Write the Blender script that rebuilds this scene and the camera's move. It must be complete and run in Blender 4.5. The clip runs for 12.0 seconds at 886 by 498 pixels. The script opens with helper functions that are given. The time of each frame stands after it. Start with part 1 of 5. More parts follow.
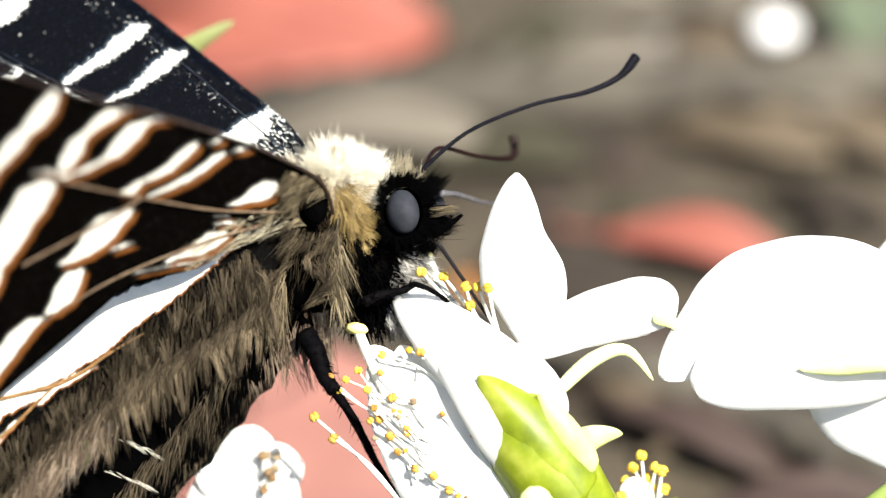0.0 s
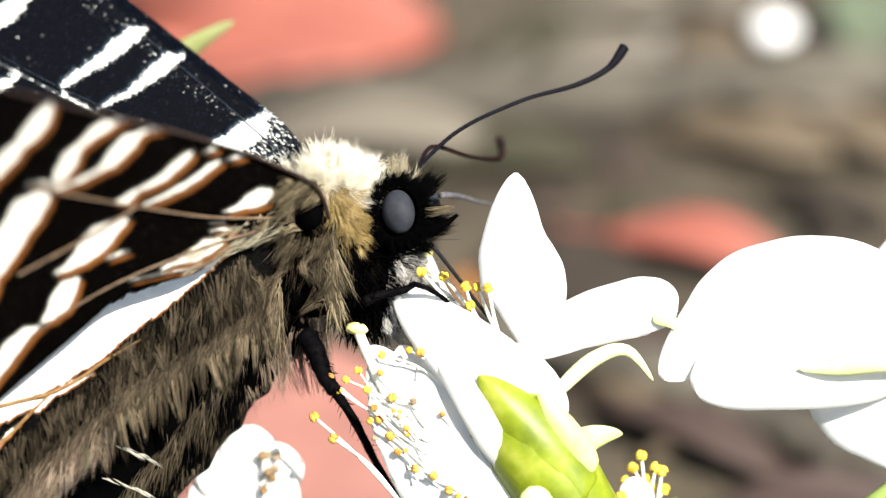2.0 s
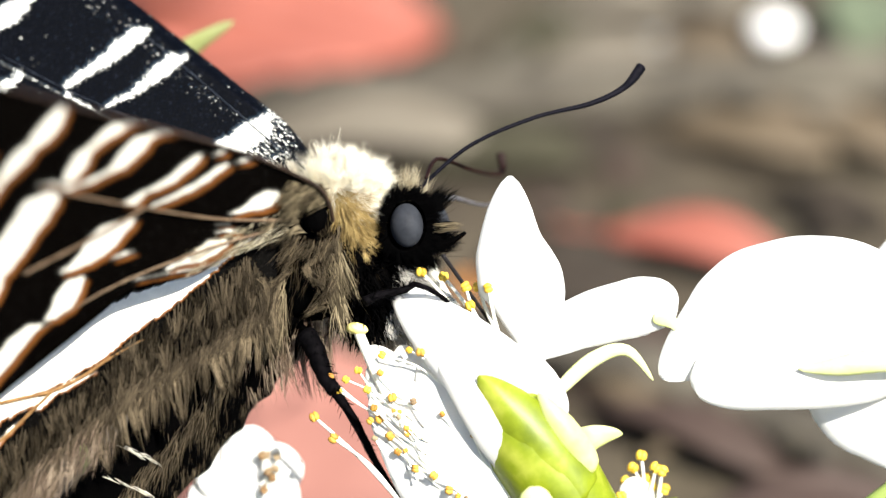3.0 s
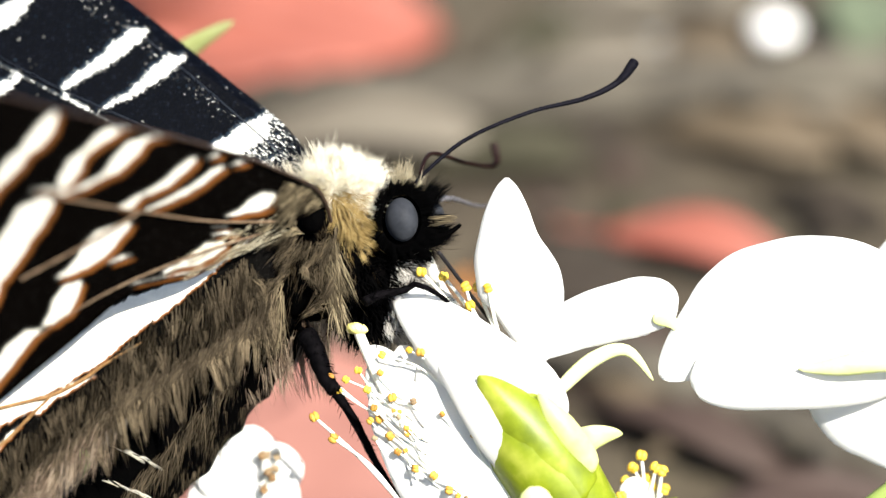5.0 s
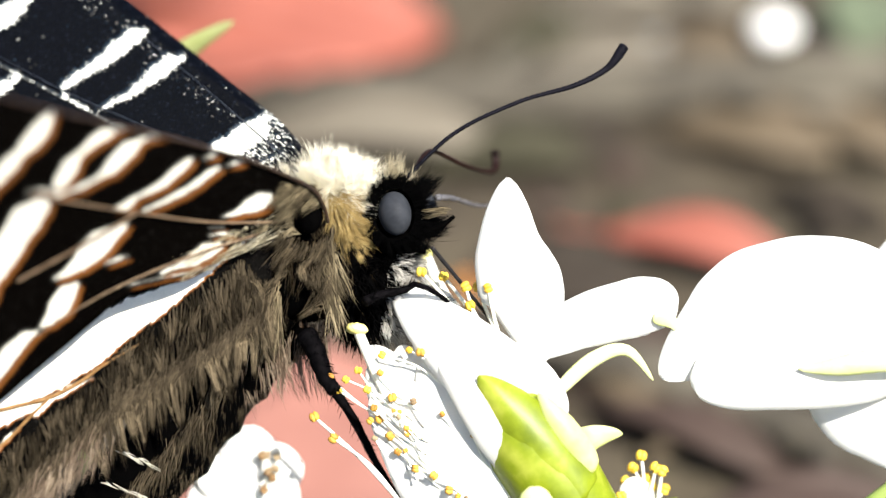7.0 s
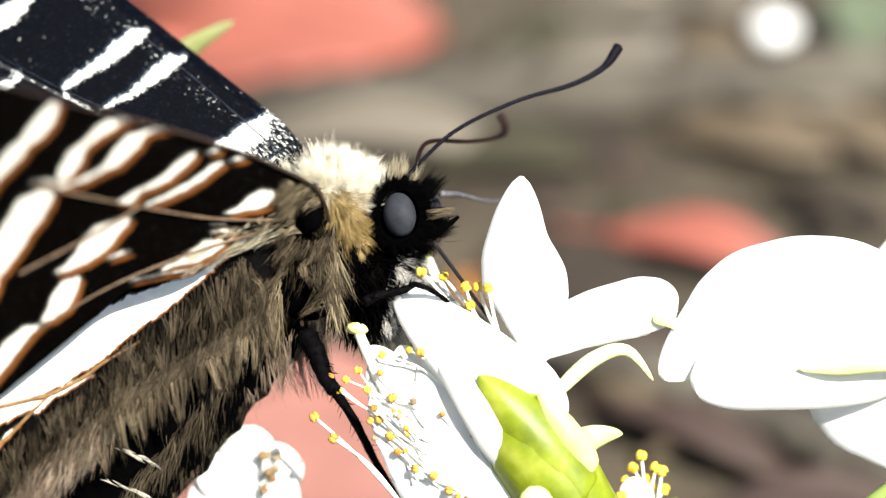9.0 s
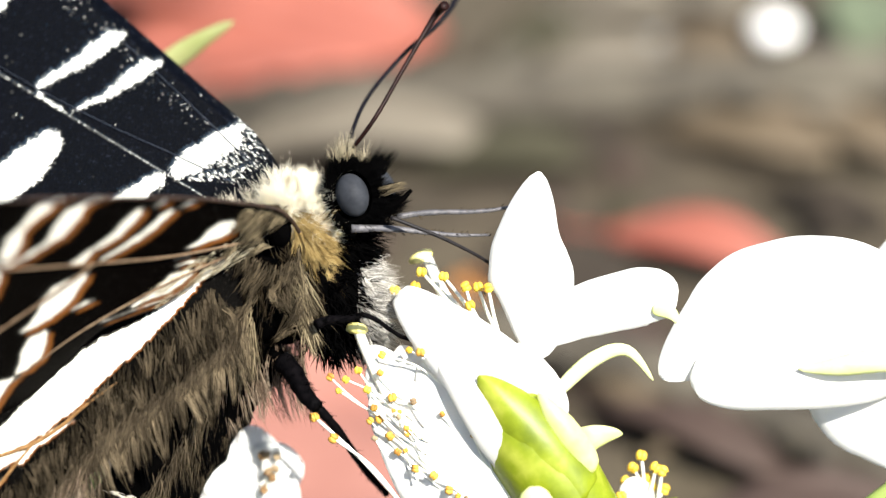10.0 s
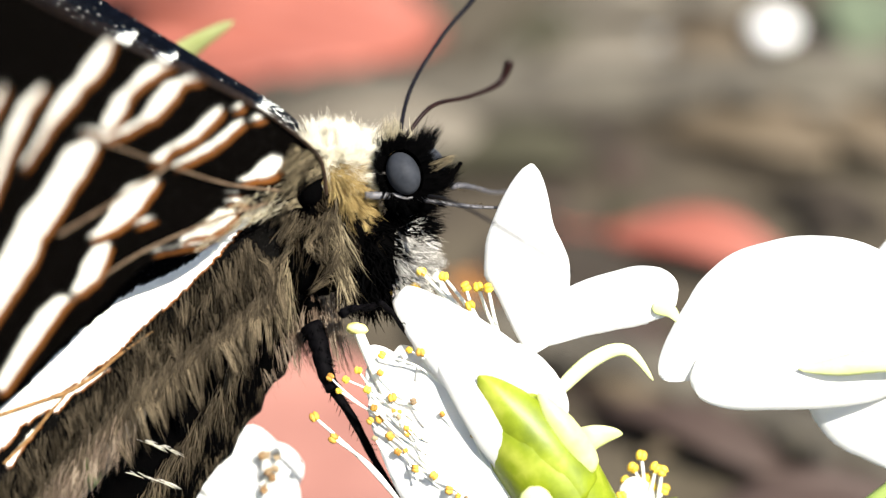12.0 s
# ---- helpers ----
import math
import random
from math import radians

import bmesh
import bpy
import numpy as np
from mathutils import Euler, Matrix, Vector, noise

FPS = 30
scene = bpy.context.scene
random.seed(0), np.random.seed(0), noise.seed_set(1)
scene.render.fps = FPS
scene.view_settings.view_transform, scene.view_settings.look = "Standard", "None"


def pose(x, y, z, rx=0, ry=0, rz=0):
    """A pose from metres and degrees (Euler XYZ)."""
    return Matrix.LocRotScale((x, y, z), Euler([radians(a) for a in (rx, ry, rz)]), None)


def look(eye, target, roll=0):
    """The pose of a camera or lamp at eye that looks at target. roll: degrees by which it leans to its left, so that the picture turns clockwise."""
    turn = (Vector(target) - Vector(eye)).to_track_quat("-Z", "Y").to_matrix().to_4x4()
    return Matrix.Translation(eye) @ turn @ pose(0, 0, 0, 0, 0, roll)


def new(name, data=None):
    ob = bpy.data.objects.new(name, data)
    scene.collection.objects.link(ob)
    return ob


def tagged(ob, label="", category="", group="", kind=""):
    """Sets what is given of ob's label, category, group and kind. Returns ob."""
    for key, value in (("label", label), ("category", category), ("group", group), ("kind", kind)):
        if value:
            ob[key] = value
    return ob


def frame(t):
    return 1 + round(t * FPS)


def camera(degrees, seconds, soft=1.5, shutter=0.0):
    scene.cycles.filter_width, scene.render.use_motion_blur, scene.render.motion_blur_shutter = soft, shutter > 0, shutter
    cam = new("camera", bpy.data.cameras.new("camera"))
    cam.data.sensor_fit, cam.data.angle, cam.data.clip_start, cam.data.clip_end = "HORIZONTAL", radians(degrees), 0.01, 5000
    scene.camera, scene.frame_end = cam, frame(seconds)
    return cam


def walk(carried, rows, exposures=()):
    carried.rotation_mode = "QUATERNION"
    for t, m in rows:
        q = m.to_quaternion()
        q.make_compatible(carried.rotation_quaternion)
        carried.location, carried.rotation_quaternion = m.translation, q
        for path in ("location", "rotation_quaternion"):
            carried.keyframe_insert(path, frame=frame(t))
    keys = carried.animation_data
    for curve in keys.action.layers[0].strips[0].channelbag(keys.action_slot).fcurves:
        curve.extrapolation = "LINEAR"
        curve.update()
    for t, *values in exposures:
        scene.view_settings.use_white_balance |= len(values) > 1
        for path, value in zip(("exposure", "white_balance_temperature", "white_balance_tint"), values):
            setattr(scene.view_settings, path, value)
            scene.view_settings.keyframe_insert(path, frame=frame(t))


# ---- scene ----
SECONDS = 12.0
TILT = 40.0                      # the camera looks down by this many degrees
SPAN = 0.15                      # from the camera to the sharp plane
U = 0.00002                      # the plan's unit: a fiftieth of a millimetre
FOCUS = Vector((0.0, 0.0, 0.028))
PLAN = Matrix.Translation(FOCUS) @ Euler((radians(90 - TILT), 0, 0)).to_matrix().to_4x4()

cam = camera(2 * math.degrees(math.atan(784 * U / SPAN)), SECONDS, soft=1.35)
cam.data.dof.use_dof = True
cam.data.dof.focus_distance = SPAN
cam.data.dof.aperture_fstop = 27.0
eye_pose = PLAN @ Matrix.Translation((0, 0, SPAN))
walk(cam, [(0.0, eye_pose), (SECONDS, eye_pose)], exposures=[(0.0, 1.6), (SECONDS, 1.6)])

# ---------------------------------------------------------------- light
SUN_TO = Vector((0.37, -0.42, 0.818)).normalized()
world = bpy.data.worlds.new("sky")
scene.world = world
world.use_nodes = True
wn = world.node_tree.nodes
sky = wn.new("ShaderNodeTexSky")
sky.sky_type = "NISHITA"
sky.sun_disc = False
sky.sun_elevation = math.asin(SUN_TO.z)
sky.sun_rotation = math.atan2(SUN_TO.x, SUN_TO.y)
wn["Background"].inputs["Strength"].default_value = 0.06
world.node_tree.links.new(sky.outputs["Color"], wn["Background"].inputs["Color"])
sun_data = bpy.data.lights.new("sun", "SUN")
sun_data.energy, sun_data.angle, sun_data.color = 4.6, radians(0.53), (1.0, 0.957, 0.875)
sun = new("sun", sun_data)
sun.matrix_world = look(SUN_TO, (0, 0, 0))


# ---------------------------------------------------------------- materials
def material(name, base=(0.5, 0.5, 0.5), rough=0.6, metal=0.0, spec=0.5):
    m = bpy.data.materials.new(name)
    m.use_nodes = True
    b = m.node_tree.nodes["Principled BSDF"]
    b.inputs["Base Color"].default_value = (*base, 1)
    b.inputs["Roughness"].default_value = rough
    b.inputs["Metallic"].default_value = metal
    b.inputs["Specular IOR Level"].default_value = spec
    return m


def node(m, kind, **values):
    n = m.node_tree.nodes.new(kind)
    for key, value in values.items():
        n.inputs[key].default_value = value
    return n


def link(m, a, b):
    m.node_tree.links.new(a, b)


def ramp(m, source, stops):
    r = m.node_tree.nodes.new("ShaderNodeValToRGB")
    e = r.color_ramp.elements
    while len(e) < len(stops):
        e.new(0.5)
    for item, (at, colour) in zip(e, stops):
        item.position, item.color = at, (*colour, 1)
    link(m, source, r.inputs["Fac"])
    return r


def noisy(m, scale, detail=4.0, rough=0.6):
    c = m.node_tree.nodes.new("ShaderNodeTexCoord")
    n = node(m, "ShaderNodeTexNoise", Scale=scale, Detail=detail, Roughness=rough)
    link(m, c.outputs["Object"], n.inputs["Vector"])
    return n


def bump(m, source, strength, distance):
    b = node(m, "ShaderNodeBump", Strength=strength, Distance=distance)
    link(m, source, b.inputs["Height"])
    link(m, b.outputs["Normal"], m.node_tree.nodes["Principled BSDF"].inputs["Normal"])


def mottled(name, stops, scale, rough=0.6, relief=0.0, distance=0.0001, spec=0.4, thin=0.0, thin_colour=None):
    """A surface whose colour wanders over stops, with fine relief; thin lets light through."""
    m = material(name, stops[0][1], rough, 0.0, spec)
    p = m.node_tree.nodes["Principled BSDF"]
    n = noisy(m, scale)
    r = ramp(m, n.outputs["Fac"], stops)
    link(m, r.outputs["Color"], p.inputs["Base Color"])
    if relief:
        f = noisy(m, scale * 6, 3.0)
        bump(m, f.outputs["Fac"], relief, distance)
    if thin:
        t = m.node_tree.nodes.new("ShaderNodeBsdfTranslucent")
        if thin_colour:
            t.inputs["Color"].default_value = (*thin_colour, 1)
        else:
            link(m, r.outputs["Color"], t.inputs["Color"])
        mix = node(m, "ShaderNodeMixShader", Fac=thin)
        link(m, p.outputs["BSDF"], mix.inputs[1])
        link(m, t.outputs["BSDF"], mix.inputs[2])
        link(m, mix.outputs["Shader"], m.node_tree.nodes["Material Output"].inputs["Surface"])
    return m


def hair_material(name, dark, pale, rough=0.45, thin=0.25):
    """Hairs that differ from one to the next."""
    m = material(name, dark, rough, 0.0, 0.02)
    p = m.node_tree.nodes["Principled BSDF"]
    g = m.node_tree.nodes.new("ShaderNodeNewGeometry")
    tone = m.node_tree.nodes.new("ShaderNodeAttribute")
    tone.attribute_name = "tone"
    half = m.node_tree.nodes.new("ShaderNodeMix")
    half.inputs["Factor"].default_value = 0.4
    link(m, tone.outputs["Fac"], half.inputs["A"])
    link(m, g.outputs["Random Per Island"], half.inputs["B"])
    r = ramp(m, half.outputs["Result"], [(0.0, dark), (0.5, tuple(0.72 * a + 0.28 * b for a, b in zip(dark, pale))), (1.0, pale)])
    link(m, r.outputs["Color"], p.inputs["Base Color"])
    t = m.node_tree.nodes.new("ShaderNodeBsdfTranslucent")
    link(m, r.outputs["Color"], t.inputs["Color"])
    mix = node(m, "ShaderNodeMixShader", Fac=thin)
    link(m, p.outputs["BSDF"], mix.inputs[1])
    link(m, t.outputs["BSDF"], mix.inputs[2])
    link(m, mix.outputs["Shader"], m.node_tree.nodes["Material Output"].inputs["Surface"])
    return m


def wing_material(name, black, pale, sheen, thin, brown):
    """Scales: the pale marks come from the 'mark' attribute, with stray pale scales on the black."""
    m = material(name, black, 0.5, 0.0, sheen)
    p = m.node_tree.nodes["Principled BSDF"]
    a = m.node_tree.nodes.new("ShaderNodeAttribute")
    a.attribute_name = "mark"
    n = noisy(m, 9000.0, 2.0)
    blacks = ramp(m, n.outputs["Fac"], [(0.3, tuple(c * 0.5 for c in black)), (0.62, black), (0.8, tuple(min(1, c * 5 + 0.01) for c in black))])
    n2 = noisy(m, 2500.0, 3.0)
    pales = ramp(m, n2.outputs["Fac"], [(0.3, tuple(c * 0.85 for c in pale)), (0.7, pale)])
    mix = m.node_tree.nodes.new("ShaderNodeMix")
    mix.data_type = "RGBA"
    edge = ramp(m, a.outputs["Fac"], [(0.0, (0, 0, 0)), (0.55, (0.12, 0.12, 0.12)), (0.8, (1, 1, 1))])
    link(m, edge.outputs["Color"], mix.inputs["Factor"])
    # rim: edge scales' own tint together with lens colour fringing, painted on one side
    a2 = m.node_tree.nodes.new("ShaderNodeAttribute")
    a2.attribute_name = "rim"
    rim = ramp(m, a2.outputs["Fac"], [(0.05, (0, 0, 0)), (0.4, tuple(c * 0.4 for c in brown)), (0.75, brown)])
    dark = m.node_tree.nodes.new("ShaderNodeMix")
    dark.data_type, dark.blend_type = "RGBA", "ADD"
    dark.inputs["Factor"].default_value = 1.0
    link(m, blacks.outputs["Color"], dark.inputs["A"])
    link(m, rim.outputs["Color"], dark.inputs["B"])
    link(m, dark.outputs["Result"], mix.inputs["A"])
    link(m, pales.outputs["Color"], mix.inputs["B"])
    link(m, mix.outputs["Result"], p.inputs["Base Color"])
    fine = noisy(m, 14000.0, 2.0)
    bump(m, fine.outputs["Fac"], 0.5, 0.00004)
    t = m.node_tree.nodes.new("ShaderNodeBsdfTranslucent")
    link(m, mix.outputs["Result"], t.inputs["Color"])
    ms = node(m, "ShaderNodeMixShader", Fac=thin)
    part_of = m.node_tree.nodes.new("ShaderNodeMath")
    part_of.operation = "MULTIPLY_ADD"
    part_of.inputs[1].default_value, part_of.inputs[2].default_value = thin, 0.03
    link(m, a.outputs["Fac"], part_of.inputs[0])
    link(m, part_of.outputs["Value"], ms.inputs["Fac"])
    link(m, p.outputs["BSDF"], ms.inputs[1])
    link(m, t.outputs["BSDF"], ms.inputs[2])
    link(m, ms.outputs["Shader"], m.node_tree.nodes["Material Output"].inputs["Surface"])
    return m


PETAL = mottled("petal", [(0.3, (0.78, 0.78, 0.76)), (0.7, (0.86, 0.86, 0.83))], 300, 0.55, 0.15, 0.00005, 0.3, 0.5)
CALYX = mottled("calyx", [(0.3, (0.11, 0.15, 0.004)), (0.5, (0.2, 0.25, 0.008)), (0.75, (0.4, 0.42, 0.06))], 500, 0.45, 0.2, 0.00004, 0.4, 0.2)
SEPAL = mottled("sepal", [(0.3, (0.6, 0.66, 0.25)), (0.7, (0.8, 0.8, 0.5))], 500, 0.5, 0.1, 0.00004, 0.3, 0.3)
# paler than the calyx: the sunlight on these sepals is put into the colour
SUN_IN_COLOUR = mottled("sepal_sun_in_colour", [(0.3, (0.48, 0.52, 0.12)), (0.7, (0.74, 0.75, 0.4))], 400, 0.5, 0.1, 0.00004, 0.3, 0.3)
STEM = mottled("stem", [(0.3, (0.12, 0.2, 0.03)), (0.7, (0.25, 0.3, 0.08))], 300, 0.5, 0.2, 0.0001)
BARK = mottled("bark", [(0.3, (0.03, 0.025, 0.02)), (0.7, (0.1, 0.08, 0.06))], 200, 0.8, 0.6, 0.0004)
FILAMENT = mottled("filament", [(0.3, (0.8, 0.8, 0.7)), (0.7, (0.85, 0.85, 0.8))], 800, 0.5, 0.0, 0.0, 0.3, 0.3)
ANTHER = mottled("anther", [(0.35, (0.5, 0.28, 0.02)), (0.65, (0.8, 0.58, 0.06))], 3000, 0.6, 0.5, 0.00003)
OLD_ANTHER = mottled("old_anther", [(0.35, (0.3, 0.13, 0.02)), (0.65, (0.6, 0.35, 0.05))], 3000, 0.7, 0.5, 0.00003)
DRY_ANTHER = mottled("dry_anther", [(0.35, (0.1, 0.05, 0.02)), (0.65, (0.25, 0.15, 0.06))], 3000, 0.8, 0.5, 0.00003)
STIGMA = mottled("stigma", [(0.3, (0.75, 0.65, 0.15)), (0.7, (0.85, 0.8, 0.35))], 2000, 0.5, 0.3, 0.00003)
LEAF = mottled("leaf", [(0.3, (0.274, 0.319, 0.106)), (0.7, (0.418, 0.426, 0.198))], 400, 0.5, 0.2, 0.0001, 0.4, 0.4)
CUTICLE = mottled("cuticle", [(0.3, (0.0002, 0.0002, 0.00025)), (0.7, (0.0006, 0.0005, 0.0005))], 1500, 0.8, 0.4, 0.00005, 0.01)
EYE = mottled("eye", [(0.3, (0.0141, 0.0158, 0.0194)), (0.7, (0.0317, 0.0343, 0.0405))], 1500, 0.65, 0.35, 0.00001, 0.1)
ANTENNA = mottled("antenna", [(0.3, (0.0015, 0.0015, 0.003)), (0.7, (0.0065, 0.006, 0.0095))], 6000, 0.6, 0.3, 0.00002, 0.06)
ANTENNA_B = mottled("antenna_brown", [(0.3, (0.004, 0.0016, 0.0015)), (0.7, (0.016, 0.005, 0.004))], 6000, 0.5, 0.3, 0.00002, 0.12)
VEIN = mottled("vein", [(0.3, (0.012, 0.006, 0.004)), (0.7, (0.045, 0.024, 0.014))], 3000, 0.55, 0.3, 0.00002)
STEEL = mottled("dark_vein", [(0.3, (0.006, 0.009, 0.016)), (0.7, (0.03, 0.036, 0.05))], 4000, 0.4, 0.3, 0.00002, 0.3)
VEIN_PALE = mottled("pale_vein", [(0.3, (0.08, 0.05, 0.03)), (0.7, (0.2, 0.14, 0.09))], 3000, 0.6, 0.3, 0.00002, 0.1)
VEIN_TAN = mottled("tan_vein", [(0.3, (0.12, 0.06, 0.02)), (0.7, (0.26, 0.15, 0.06))], 3000, 0.6, 0.3, 0.00002, 0.1)
WITHERED = mottled("withered", [(0.3, (0.16, 0.09, 0.04)), (0.7, (0.5, 0.4, 0.25))], 900, 0.7, 0.5, 0.00005, 0.2, 0.3)
LEG = mottled("leg", [(0.3, (0.0008, 0.0008, 0.001)), (0.7, (0.003, 0.0025, 0.003))], 4000, 0.65, 0.4, 0.00003, 0.02)
TONGUE = mottled("proboscis", [(0.3, (0.005, 0.0045, 0.005)), (0.7, (0.016, 0.014, 0.0145))], 5000, 0.5, 0.2, 0.00002, 0.15)
SHIN = mottled("shin", [(0.3, (0.035, 0.035, 0.042)), (0.7, (0.12, 0.115, 0.12))], 6000, 0.5, 0.4, 0.00003)
FUR_CREAM = hair_material("fur_cream", (0.2, 0.13, 0.042), (0.74, 0.56, 0.25))
FUR_WHITE = hair_material("fur_white", (0.86, 0.8, 0.63), (0.97, 0.95, 0.87))
FUR_ASH = hair_material("fur_ash", (0.2, 0.185, 0.16), (0.95, 0.92, 0.85))
FUR_WISP = hair_material("fur_wisp", (0.02, 0.015, 0.009), (0.42, 0.34, 0.21))
FUR_PALE = hair_material("fur_pale", (0.002, 0.0015, 0.001), (0.31, 0.24, 0.15))
FUR_TAN = hair_material("fur_tan", (0.001, 0.0008, 0.0006), (0.13, 0.096, 0.056))
FUR_GREY = hair_material("fur_grey", (0.001, 0.0008, 0.0006), (0.14, 0.108, 0.068))
FUR_FOLD = hair_material("fur_fold", (0.03, 0.023, 0.015), (0.16, 0.125, 0.08))
FUR_BLACK = hair_material("fur_black", (0.0002, 0.0002, 0.00025), (0.0009, 0.00085, 0.0009), 0.8, 0.02)
FUR_CROWN = hair_material("fur_crown", (0.3, 0.25, 0.16), (0.75, 0.68, 0.5))
FUR_UNDER = hair_material("fur_under", (0.03, 0.024, 0.016), (0.26, 0.2, 0.125))
FUR_PINK = hair_material("fur_pink", (0.12, 0.08, 0.055), (0.5, 0.4, 0.29))
WING_FAR = wing_material("wing_scales_dark", (0.0008, 0.0013, 0.0029), (0.85, 0.85, 0.78), 0.035, 0.03, (0.012, 0.02, 0.03))
WING_NEAR = wing_material("wing_scales_banded", (0.0013, 0.001, 0.0008), (0.9, 0.87, 0.76), 0.01, 0.15, (0.14, 0.05, 0.012))


# ---------------------------------------------------------------- small builders
def at(x, y, w=0.0):
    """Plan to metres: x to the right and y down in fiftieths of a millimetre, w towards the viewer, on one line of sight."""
    k = 1 - w * U / SPAN
    return Vector(((x - 784) * U * k, (441 - y) * U * k, w * U))


def mesh_object(name, verts, faces, mat, parent=None, smooth=True, label=""):
    me = bpy.data.meshes.new(name)
    me.from_pydata([tuple(v) for v in verts], [], [tuple(f) for f in faces])
    me.materials.append(mat)
    if smooth:
        me.shade_smooth()
    me.update()
    ob = new(name, me)
    if parent:
        ob.parent = parent
    if label:
        ob["label"] = label
    return ob


def thing(name, label, category, m=None, group="", kind=""):
    ob = new(name)
    ob.empty_display_size = 0.002
    ob.matrix_world = m if m is not None else PLAN
    return tagged(ob, label, category, group, kind)


def tube(points, radii, sides=8, close=True):
    """Vertices and faces of a round bar along points."""
    verts, faces = [], []
    n = len(points)
    up = Vector((0.13, 0.21, 0.97))
    for i, p in enumerate(points):
        d = (points[min(i + 1, n - 1)] - points[max(i - 1, 0)]).normalized()
        a = d.cross(up)
        if a.length < 1e-4:
            a = d.cross(Vector((1, 0, 0)))
        a.normalize()
        b = d.cross(a)
        for k in range(sides):
            t = 2 * math.pi * k / sides
            verts.append(p + (a * math.cos(t) + b * math.sin(t)) * radii[i])
    for i in range(n - 1):
        for k in range(sides):
            k2 = (k + 1) % sides
            faces.append((i * sides + k, i * sides + k2, (i + 1) * sides + k2, (i + 1) * sides + k))
    if close:
        faces.append(tuple(range(sides))[::-1])
        faces.append(tuple((n - 1) * sides + k for k in range(sides)))
    return verts, faces


def bend(points, n):
    """n + 1 points on a smooth line through a few points."""
    p = [Vector(q) for q in points]
    out = []
    m = len(p) - 1
    for i in range(n + 1):
        t = i / n * m
        k = min(int(t), m - 1)
        f = t - k
        a, b, c, d = p[max(k - 1, 0)], p[k], p[k + 1], p[min(k + 2, m)]
        out.append(0.5 * ((2 * b) + (c - a) * f + (2 * a - 5 * b + 4 * c - d) * f * f + (3 * b - a - 3 * c + d) * f ** 3))
    return out


def ball(c, radii, turn=None, rings=12, segs=18, rough=0.0, seed=0):
    """A rounded lump about c; rough shifts its skin."""
    verts, faces = [], []
    q = turn or Matrix.Identity(3)
    for i in range(rings + 1):
        th = math.pi * i / rings
        for k in range(segs):
            ph = 2 * math.pi * k / segs
            v = Vector((math.sin(th) * math.cos(ph), math.sin(th) * math.sin(ph), math.cos(th)))
            s = 1 + rough * noise.noise(v * 2.3 + Vector((seed * 7.1, 0, 0)))
            verts.append(Vector(c) + q @ Vector((v.x * radii[0] * s, v.y * radii[1] * s, v.z * radii[2] * s)))
    for i in range(rings):
        for k in range(segs):
            k2 = (k + 1) % segs
            faces.append((i * segs + k, (i + 1) * segs + k, (i + 1) * segs + k2, i * segs + k2))
    return verts, faces


def spin(deg):
    return Matrix.Rotation(radians(deg), 3, "Z")


def fur(name, parent, mat, hairs, label=""):
    """One mesh of tapered three-sided hairs: (root, way, length, width, droop)."""
    verts, faces, tones = [], [], []
    for root, way, length, width, droop, *tone in hairs:
        tones += [tone[0] if tone else RNG.random()] * 10
        d = way.normalized()
        a = d.cross(Vector((0.3, 0.5, 0.81))).normalized()
        b = d.cross(a)
        base = len(verts)
        for s, r in ((0.0, 1.0), (0.4, 0.85), (0.75, 0.5)):
            c = root + d * (length * s) + droop * (length * s * s)
            for k in range(3):
                t = 2.0944 * k
                verts.append(c + (a * math.cos(t) + b * math.sin(t)) * (width * r))
        verts.append(root + d * length + droop * length)
        for i in range(2):
            for k in range(3):
                k2 = (k + 1) % 3
                faces.append((base + i * 3 + k, base + i * 3 + k2, base + i * 3 + 3 + k2, base + i * 3 + 3 + k))
        for k in range(3):
            faces.append((base + 6 + k, base + 6 + (k + 1) % 3, base + 9))
    ob = mesh_object(name, verts, faces, mat, parent, True, label)
    att = ob.data.attributes.new("tone", "FLOAT", "POINT")
    att.data.foreach_set("value", np.array(tones, dtype=np.float32))
    ob["kind"] = "stuff"
    return ob


RNG = random.Random(5)


def clumped(hairs, share=0.08, pull=0.75, stray=0.1):
    """Hairs drawn together into wisps: each bends its tip towards that of the nearest guide hair and takes its tone."""
    roots = np.array([tuple(h[0]) for h in hairs])
    tips = np.array([tuple(h[0] + (h[1].normalized() + h[4]) * h[2]) for h in hairs])
    guides = RNG.sample(range(len(hairs)), max(2, int(len(hairs) * share)))
    tone = {g: RNG.random() ** 1.4 for g in guides}
    out = []
    for i, (root, way, length, width, droop) in enumerate(hairs):
        g = guides[int(np.argmin(((roots[guides] - roots[i]) ** 2).sum(axis=1)))]
        k = 0.0 if RNG.random() < stray else pull
        goal = Vector(tips[i]) * (1 - k) + Vector(tips[g]) * k
        run = goal - droop * length - root
        n = max(run.length, length * 0.3)
        out.append((root, run, n, width, droop * (length / n), min(1, max(0, tone[g] + RNG.uniform(-0.3, 0.3)))))
    return out


